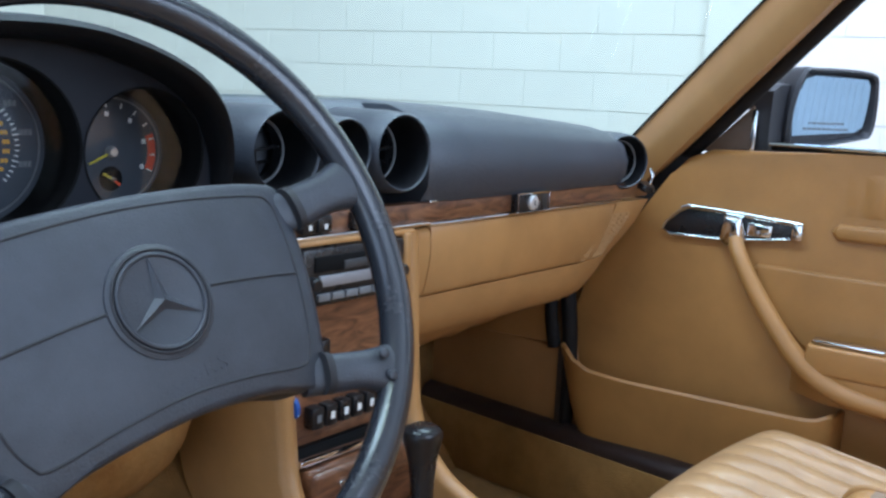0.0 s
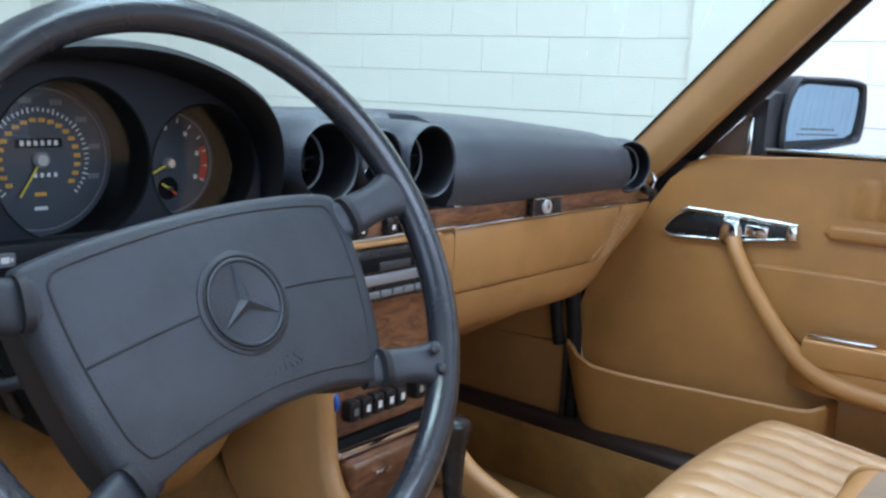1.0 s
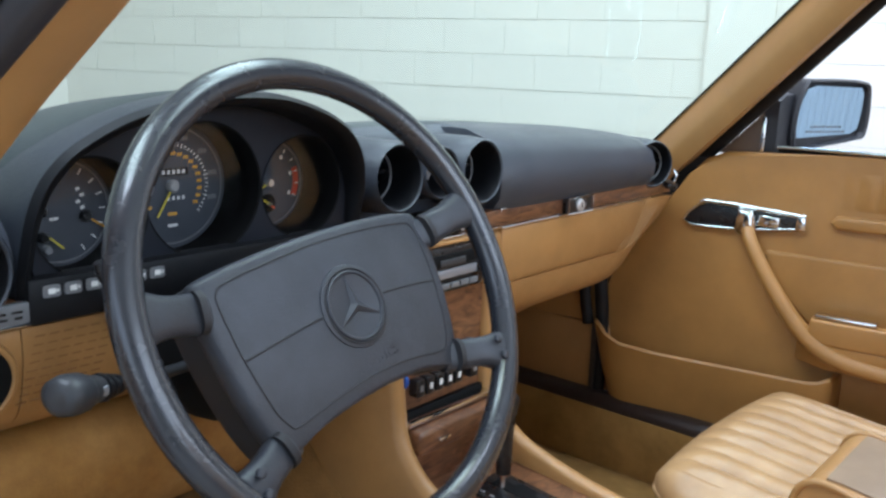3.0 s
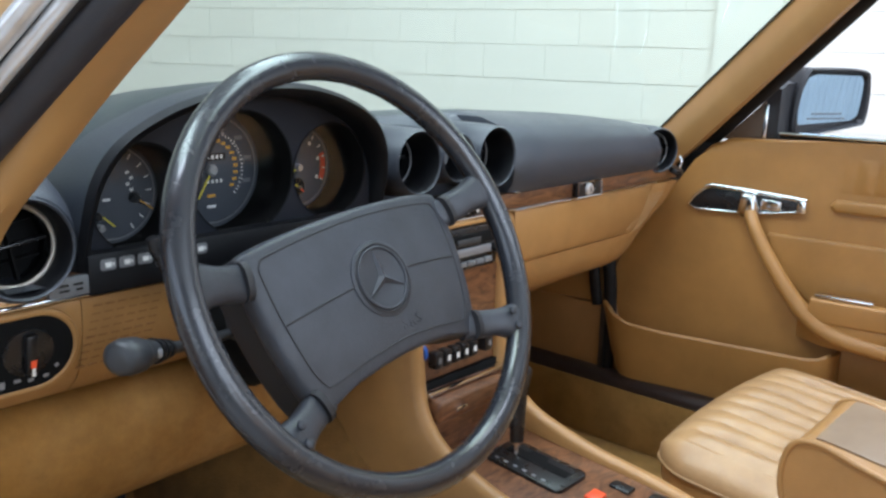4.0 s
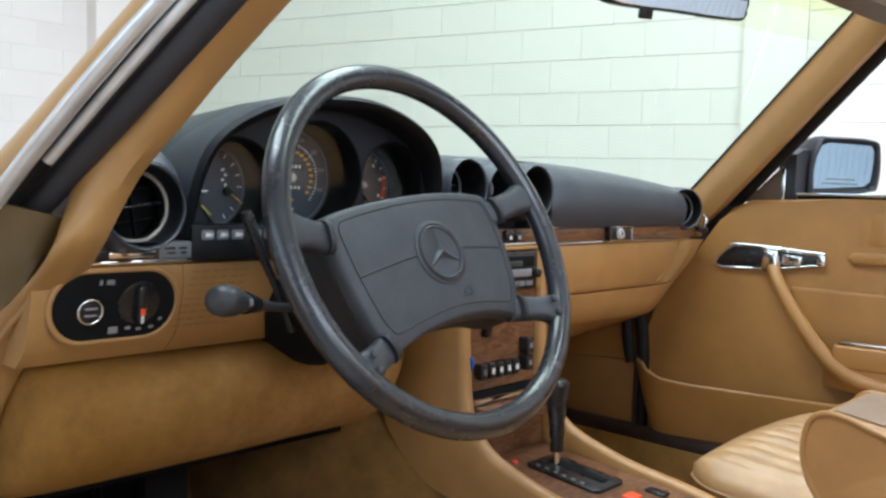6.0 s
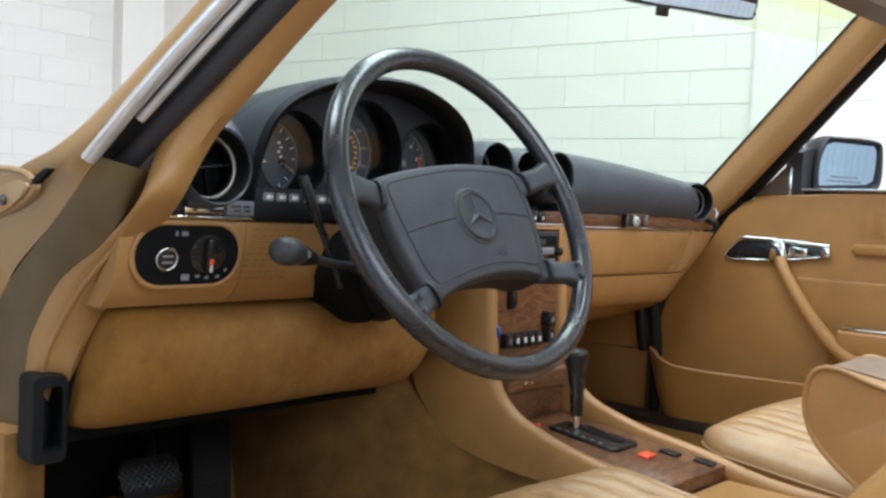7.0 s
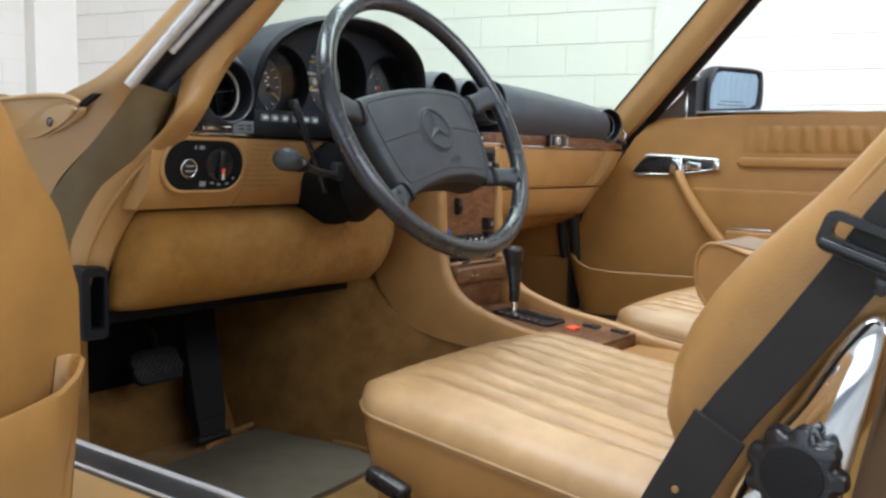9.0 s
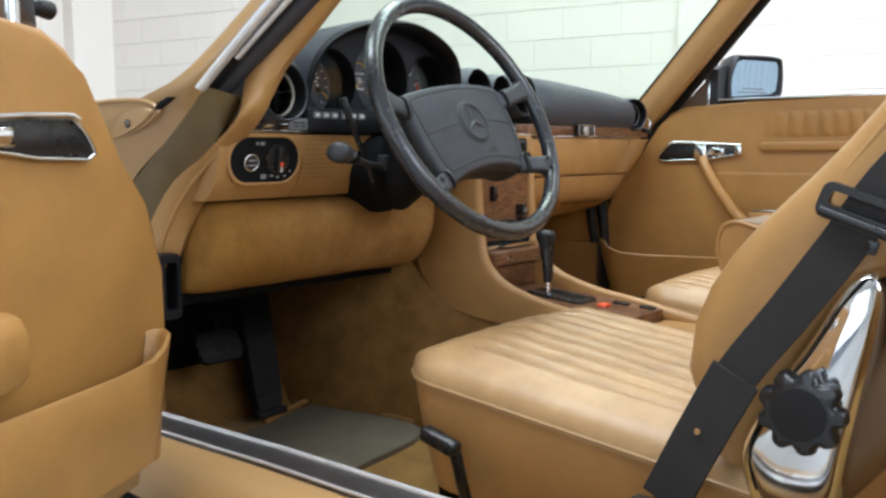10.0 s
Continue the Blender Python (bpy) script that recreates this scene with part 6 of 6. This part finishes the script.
# ---- seats ----
def seat(cx, w, yf, label, low=0.0):
    root = thing("front_seat", (cx, -0.32, 0.24), label, "seat", "front seats")
    x0, x1 = cx - w / 2, cx + w / 2
    yb = -0.62
    L, RC = yf - yb, 0.064

    def half(d):
        return w / 2 - RC + math.sqrt(RC * RC - (RC - d) ** 2) if d < RC else w / 2

    def front_at(x, d):
        return yf - d - 0.020 * (2 * (x - cx) / w) ** 2 * max(0.0, 1 - d / 0.3)

    rings = []
    NY, NX = 44, 130
    for j in range(NY):
        d = L * (j / (NY - 1)) ** 1.7
        h = half(d)
        ring = []
        for i in range(NX + 1):
            x = cx + h * (-1 + 2 * i / NX)
            a = abs(x - cx)
            e = max(0.0, min(1.0, min(h - a, d * 0.8) / 0.074))
            z = 0.464 - low * (1 - 0.35 * d / L) + 0.041 * (1 - (1 - e) ** 2.3) ** 0.62 - 0.010 * d / L
            z += 0.010 * (1 - (2 * a / w) ** 2) * min(1.0, d / 0.1)
            hollow = min(1.0, max(0.0, (h - a) / 0.17)) * min(1.0, max(0.0, (d - 0.05) / 0.38))
            z -= 0.012 * hollow * hollow * (3 - 2 * hollow)
            z -= 0.10 * d - 0.010 * d / L
            fade = min(1.0, max(0.0, (d - 0.02) / 0.075))
            pw = 0.425 * w
            if a < pw:
                ph = (x - cx + pw) / (2 * pw) * 9
                z -= (0.0140 * (1 - abs(math.sin(math.pi * ph)) ** 0.50) + 0.001) * fade * min(1.0, (pw - a) / 0.02 + 0.35)
                z += 0.0016 * noise.noise(V((x * 22, d * 75, cx))) * fade
            z += 0.0030 * noise.noise(V((x * 11, d * 9, cx + 3))) * e
            z += 0.0010 * noise.noise(V((x * 40, d * 36, cx + 7))) * e
            ring.append(V((x, front_at(x, d), z)))
        zb = 0.455 - low * (1 - d / L) - 0.10 * d
        ring += [V((cx + h, front_at(cx + h, d), zb)), V((cx - h, front_at(cx - h, d), zb))]
        rings.append(ring)
    part("cushion", loft(BM(), rings), TAN_PALE, root, "pleated tan leather cushion", 60)
    # valance below the piping
    ds = [L, L * 0.6, 0.2, 0.10, 0.06, 0.035, 0.016, 0.004]
    plan = [(cx - half(d), front_at(cx - half(d), d)) for d in ds]
    plan += [(cx + k * w / 2 * 0.62, front_at(cx + k * w / 2 * 0.62, 0)) for k in (-0.9, -0.45, 0, 0.45, 0.9)]
    plan += [(cx + half(d), front_at(cx + half(d), d)) for d in reversed(ds)]
    vr = [[V((p[0] + (cx - p[0]) * k, p[1] - q, z - low * (z - 0.3) / 0.16 * min(1.0, max(0.0, (p[1] - yb) / L)) - 0.10 * max(0.0, yf - p[1]) * (z - 0.3) / 0.158)) for p in plan] for z, k, q in ((0.30, 0.06, 0.03), (0.38, 0.03, 0.014), (0.43, 0.012, 0.004), (0.458, 0.012, 0.003))]
    part("seat_base", loft(BM(), vr), TAN, root, "tan leather seat base", 45)
    pip = [V((p[0] + (cx - p[0]) * 0.004, p[1], 0.460 - low * min(1.0, max(0.0, (p[1] - yb) / L)) - 0.10 * max(0.0, yf - p[1]))) for p in plan]
    part("piping", tube(BM(), curve(pip, 4), 0.0027, 8), TAN_PALE, root, "tan piping", 60)
    part("seat_rail", box(BM(), (cx, -0.35, 0.27), (w * 0.8, 0.5, 0.06)), MATT, root, "black seat rail")
    # backrest, leaning back
    U, N = V((0, -0.60, 0.80)), V((0, 0.80, 0.60))
    o = V((cx, -0.505, 0.500))
    w = w + 0.02
    rings = []
    for k in range(18):
        h = -0.020 + k * 0.041
        low = math.sqrt(max(0.0, 1 - max(0.0, (0.10 - h) / 0.115) ** 2))
        top = math.sqrt(max(0.0, 1 - max(0.0, (h - 0.56) / 0.13) ** 2))
        f = 0.052 * low - 0.03 * (1 - top) + 0.020 * math.exp(-((h - 0.15) / 0.11) ** 2)
        ring = [o + V((p[0], 0, 0)) + U * h + N * (f - 0.062 + p[1] * (0.45 + 0.55 * min(low, top))) for p in rrect(w * (0.90 + 0.10 * top), 0.124, 0.045, 7)]
        rings.append(ring)
    part("backrest", loft(BM(), rings), TAN, root, "tan leather backrest", 60)
    # Added shell; its dark brown stands for the shade behind the backrest.
    part("back_shell", loft(BM(), [[o + V((p[0], 0, 0)) + U * h + N * (p[1] - 0.135) for p in rrect(w * 0.97, 0.085, 0.03, 5)] for h in (-0.10, 0.0, 0.2, 0.4, 0.56, 0.60)]), SHELL_SHADE, root, "added seat back shell, dark brown for shade", 50)
    edge = [o + V((-w / 2 * 0.97, 0, 0)) + U * (0.10 + k * 0.045) + N * 0.030 for k in range(11)]
    part("piping", tube(BM(), edge, 0.0035, 8), TAN_TRIM, root, "", 60)
    return root, o, U, N


driver_seat, so, SU, SN = seat(-0.014, 0.484, -0.044, "tan leather driver's seat with pleated cushion")
seat(0.756, 0.480, -0.020, "tan leather passenger seat with pleated cushion", 0.002)

# recliner: chrome hinge cover and black hand wheel on the driver's seat
hc0 = upright((-0.285, 0, 0), (0, -1, 0), (-1, 0, 0))
cover = curve([(0.572, 0.470), (0.600, 0.533), (0.628, 0.577), (0.656, 0.627), (0.674, 0.651), (0.688, 0.655), (0.697, 0.640), (0.694, 0.600), (0.684, 0.545), (0.672, 0.480), (0.662, 0.425), (0.640, 0.395), (0.600, 0.395), (0.577, 0.425)], 4, True)
cm = sum((V((p[0], p[1])) for p in cover), V((0, 0))) / len(cover)
rings = [[hc0 @ V((cm.x + (p[0] - cm.x) * k, cm.y + (p[1] - cm.y) * k, d)) for p in cover] for k, d in ((1.0, -0.035), (1.0, -0.004), (0.96, 0.002), (0.80, 0.0085), (0.55, 0.0135), (0.25, 0.0165), (0.05, 0.017))]
part("hinge_cover", loft(BM(), rings), CHROME, driver_seat, "polished chrome hinge cover", 60)
km0 = hc0 @ Matrix.Translation((0.6390, 0.5240, 0.010)) @ Matrix.Scale(0.90, 4)
rings = []
for r, d in ((0.030, 0.0), (0.040, 0.010), (0.0425, 0.020), (0.040, 0.032), (0.033, 0.036)):
    rings.append([km0 @ V(((r + 0.0042 * (1 - 2 * abs(math.sin(4.5 * a)) ** 4) * (1 if r > 0.035 else 0)) * math.cos(a), (r + 0.0042 * (1 - 2 * abs(math.sin(4.5 * a)) ** 4) * (1 if r > 0.035 else 0)) * math.sin(a), d)) for a in [2 * math.pi * i / 72 for i in range(72)]])
hw = part("hand_wheel", loft(BM(), rings), BLACK, driver_seat, "black ribbed hand wheel", 50)
part("wheel_cap", lathe(BM(), [(0.029, 0.034), (0.028, 0.038), (0.024, 0.0385)], km0, 32), RUBBER, hw, "matt black cap")
lev = part("seat_lever", tube(BM(), curve([(-0.262, -0.196, 0.300), (-0.276, -0.197, 0.335), (-0.284, -0.195, 0.370), (-0.288, -0.190, 0.388)], 4), 0.0085, 10), BLACK, driver_seat, "black seat lever", 60)
part("lever_grip", box(BM(), (0, 0, 0), (0.022, 0.062, 0.022), Matrix.Translation((-0.290, -0.172, 0.391)) @ Matrix.Rotation(radians(14), 4, "X"), 0.007, 3), BLACK, lev, "black lever grip")

# ---- seat belt ----
belt = thing("seat_belt", (-0.30, -0.52, 0.44), "black webbing seat belt beside the driver's seat", "seat belt")


def strap(pts, w, t, name, label=""):
    rings = []
    P = [V(p) for p in pts]
    for i, p in enumerate(P):
        d = (P[min(i + 1, len(P) - 1)] - P[max(i - 1, 0)]).normalized()
        s = d.cross(V((1, 0, 0.0))).normalized()
        n = s.cross(d).normalized()
        rings.append([p + s * w / 2 * a + n * t / 2 * b for a, b in ((-1, -0.6), (-0.97, -1), (0.97, -1), (1, -0.6), (1, 0.6), (0.97, 1), (-0.97, 1), (-1, 0.6))])
    return part(name, loft(BM(), rings), WEB, belt, label, 40)


strap(curve([(-0.292, -0.90, 0.92), (-0.295, -0.78, 0.82), (-0.298, -0.712, 0.753), (-0.300, -0.682, 0.710), (-0.300, -0.663, 0.680), (-0.300, -0.616, 0.611), (-0.300, -0.569, 0.545), (-0.300, -0.53, 0.47), (-0.30, -0.50, 0.40)], 4), 0.043, 0.003, "webbing", "black webbing strap")
strap([(-0.3045, -0.570, 0.546), (-0.3050, -0.552, 0.511), (-0.305, -0.528, 0.463), (-0.303, -0.495, 0.395)], 0.052, 0.006, "belt_sleeve", "black belt sleeve")
bm1 = Matrix((V((0, -0.94, -0.33)), V((0, -0.33, 0.94)).normalized(), V((-1, 0, 0)))).transposed().to_4x4()
bm1.translation = V((-0.304, -0.6815, 0.7145))
bm = BM()
o1, o2 = rrect(0.078, 0.034, 0.009, 4), rrect(0.060, 0.013, 0.004, 4, 0.0, 0.003)
for d in (-0.004, 0.006):
    holed(bm, o1, [o2], bm1, d)
loft(bm, [[bm1 @ V((p[0], p[1], d)) for p in o1] for d in (-0.004, 0.006)], caps=False)
loft(bm, [[bm1 @ V((p[0], p[1], d)) for p in o2] for d in (-0.004, 0.006)], caps=False)
guide = part("belt_guide", bm, BLACK, belt, "black plastic belt guide")
part("guide_bar", tube(BM(), [bm1 @ V((x, -0.011, 0.006)) for x in (-0.034, 0.034)], 0.005, 10), BLACK, guide, "", 60)
part("guide_clip", box(BM(), (0.018, -0.028, -0.004), (0.012, 0.014, 0.005), bm1, 0.003), BLACK, guide)
part("rivet", lathe(BM(), [(0.0035, 0.0), (0.003, 0.002)], axes((-0.309, -0.534, 0.482), (0, 1, 0), (-1, 0, 0)), 12), BOARD, belt, "small brass rivet")
part("belt_anchor", box(BM(), (-0.32, -0.48, 0.375), (0.03, 0.03, 0.05), bevel=0.005), BLACK, belt, "black belt anchor")

# ---- pedals, mat, inside mirror ----
ped = thing("brake_pedal", (-0.16, 0.50, 0.40), "black rubber brake pedal on a steel arm", "pedal", "pedals")
pm1 = Matrix((V((1, 0, 0)), V((0, 0.45, 0.89)).normalized(), V((0, -0.89, 0.45)).normalized())).transposed().to_4x4()
pm1.translation = V((-0.152, 0.492, 0.404))
part("pad", plate(BM(), rrect(0.098, 0.062, 0.018, 4), pm1, -0.012, 0.0, 0.004), RUBBER, ped, "black ribbed pedal rubber")
bm = BM()
for sg in (1, -1):
    for k in range(-4, 5):
        t = pm1 @ Matrix.Translation((k * 0.0105, 0, 0.0006)) @ Matrix.Rotation(radians(45 * sg), 4, "Z")
        box(bm, (0, 0, 0), (0.050 - 0.011 * max(0, abs(k) - 2), 0.0016, 0.0016), t)
part("tread", bm, BLACK, ped, "worn crossed tread")
part("arm", tube(BM(), [(-0.142, 0.512, 0.41), (-0.13, 0.56, 0.48), (-0.12, 0.62, 0.58)], 0.010, 8), BLACK, ped, "steel pedal arm")
acc = thing("accelerator_pedal", (-0.07, 0.42, 0.26), "long black accelerator pedal hinged on the floor", "pedal", "pedals")
rr = []
for y, z, w in ((0.455, 0.262, 0.030), (0.475, 0.30, 0.036), (0.545, 0.40, 0.040), (0.605, 0.49, 0.040), (0.645, 0.55, 0.036)):
    xc = -0.062 + (y - 0.455) * 0.52
    rr.append([V((xc + a * w, y + b * 0.9, z - b * 0.5)) for a, b in ((-1, 0.006), (-0.9, 0.0), (0.9, 0.0), (1, 0.006), (1, 0.022), (-1, 0.022))])
part("pad", loft(BM(), rr), RUBBER, acc, "black rubber pedal pad", 40)
for k in range(7):
    y = 0.472 + k * 0.024
    z = 0.292 + k * 0.0345
    part("tread_rib", box(BM(), (-0.062 + (y - 0.455) * 0.52, y - 0.0005, z), (0.056, 0.004, 0.003), bevel=0.001), RUBBER, acc)
part("hinge", tube(BM(), [(-0.098, 0.457, 0.258), (-0.026, 0.457, 0.258)], 0.008, 10), BLACK, acc, "black floor hinge", 60)

mat_o = [tuple(p) for p in curve([(-0.30, 0.37), (-0.19, 0.415), (-0.08, 0.43), (0.030, 0.458), (0.056, 0.455), (0.066, 0.40), (0.077, 0.30), (0.080, 0.20), (0.064, 0.178), (0.016, 0.145), (-0.13, 0.126), (-0.30, 0.125)], 3, True)]
part("carpet_binding", tube(BM(), curve([(-0.085, 0.450, 0.243), (-0.055, 0.458, 0.246), (-0.02, 0.468, 0.249), (0.045, 0.480, 0.252), (0.066, 0.463, 0.253), (0.074, 0.40, 0.253), (0.083, 0.30, 0.252), (0.087, 0.21, 0.250)], 4), 0.0055, 8), TAN_TRIM, car, "tan bound carpet edge", 60)
part_m = part("floor_mat", plate(BM(), mat_o, Matrix.Translation((0, 0, 0.240)), 0.0, 0.010, 0.004), MAT)
tagged(part_m, "grey-brown rubber floor mat on the carpet", "floor mat")

rm = thing("inside_mirror", (0.46, -0.04, 1.165), "inside rear-view mirror under the header", "mirror")
rmm = axes((0.458, -0.035, 1.184), (0.95, -0.31, 0.02), (-0.31, -0.93, -0.20))
mo = [tuple(p) for p in curve([(-0.135, -0.030), (-0.128, 0.020), (-0.09, 0.030), (0.09, 0.030), (0.125, 0.024), (0.133, 0.0), (0.132, -0.022), (0.118, -0.034), (0.0, -0.034)], 4, True)]
part("housing", plate(BM(), mo, rmm, -0.022, 0.0, 0.003), BLACK, rm, "black mirror housing")
part("glass", plate(BM(), [(x * 0.965, y * 0.88) for x, y in mo], rmm, 0.0, 0.0012), MIRROR2, rm, "silver mirror glass")
part("dip_tab", box(BM(), (-0.055, -0.040, -0.008), (0.022, 0.016, 0.008), rmm, 0.002), BLACK, rm, "black dipping tab")
part("stem", tube(BM(), [(0.47, -0.02, 1.18), (0.45, -0.06, 1.235)], 0.007, 8), BLACK, rm, "black mirror stem")

# ---- wall blocks: one shared mesh a size, laid in running bond ----
def block_mesh(w, h):
    b, d = 0.0015, 0.012
    bm = BM()
    lo = [bm.verts.new((x, y, 0)) for x, y in ((0, 0), (w, 0), (w, h), (0, h))]
    mi = [bm.verts.new((x, y, d - b)) for x, y in ((0, 0), (w, 0), (w, h), (0, h))]
    hi = [bm.verts.new((x, y, d)) for x, y in ((b, b), (w - b, b), (w - b, h - b), (b, h - b))]
    for a, c in ((lo, mi), (mi, hi)):
        for i in range(4):
            bm.faces.new((a[i], a[(i + 1) % 4], c[(i + 1) % 4], c[i]))
    bm.faces.new(hi)
    me = bpy.data.meshes.new("brick")
    bm.to_mesh(me)
    bm.free()
    me.materials.append(WALL)
    return me


GAPX, GAPZ = 0.0007, 0.0024
FULL = block_mesh(BL - GAPX, CO - GAPZ)


def lay(wall, m, u0, u1, r0, r1, skip, near, phase):
    """Courses r0 to r1 between u0 and u1; those inside near become single pieces, the rest one joined part."""
    rest = BM()
    rnd = random.Random(5)
    for r in range(r0, r1):
        z = CZ + r * CO
        u = u0 - (BL / 2 if r % 2 else 0) + phase
        while u < u1 - 0.01:
            spans = [(max(u, u0), min(u + BL, u1))]
            for s0, s1 in skip:
                spans = [q for a, b in spans for q in ((a, min(b, s0)), (max(a, s1), b)) if q[1] - q[0] > 0.02]
            for a, b in spans:
                w = b - a
                mm = m @ Matrix.Translation((a + GAPX / 2, z + GAPZ / 2, rnd.uniform(-0.0006, 0.0006)))
                if near[0] < a < near[1] and near[2] < z < near[3]:
                    ob = new("brick", FULL)
                    ob.parent = wall
                    ob.matrix_basis = mm @ Matrix.Diagonal((w / BL, 1, 1, 1))
                else:
                    box(rest, (w / 2 - GAPX / 2, CO / 2 - GAPZ / 2, 0.006), (w - GAPX, CO - GAPZ, 0.012), mm)
            u += BL
    if len(rest.verts):
        tagged(part("brick_rest", rest, WALL, wall), "white-painted blocks", kind="stuff")
    else:
        rest.free()


lay(wall_east, upright(WN * (WD + 0.012), WU, -WN), -5.0, 5.28, -6, 18, [(0.15, 0.42)], (-1.2, 5.0, 0.85, 2.55), 0.1)
lay(wall_north, upright((0, 5.27, 0), (-1, 0, 0), (0, -1, 0)), -2.05, 4.2, -6, 18, [], (-2.05, 1.0, 1.0, 2.3), 0.0)
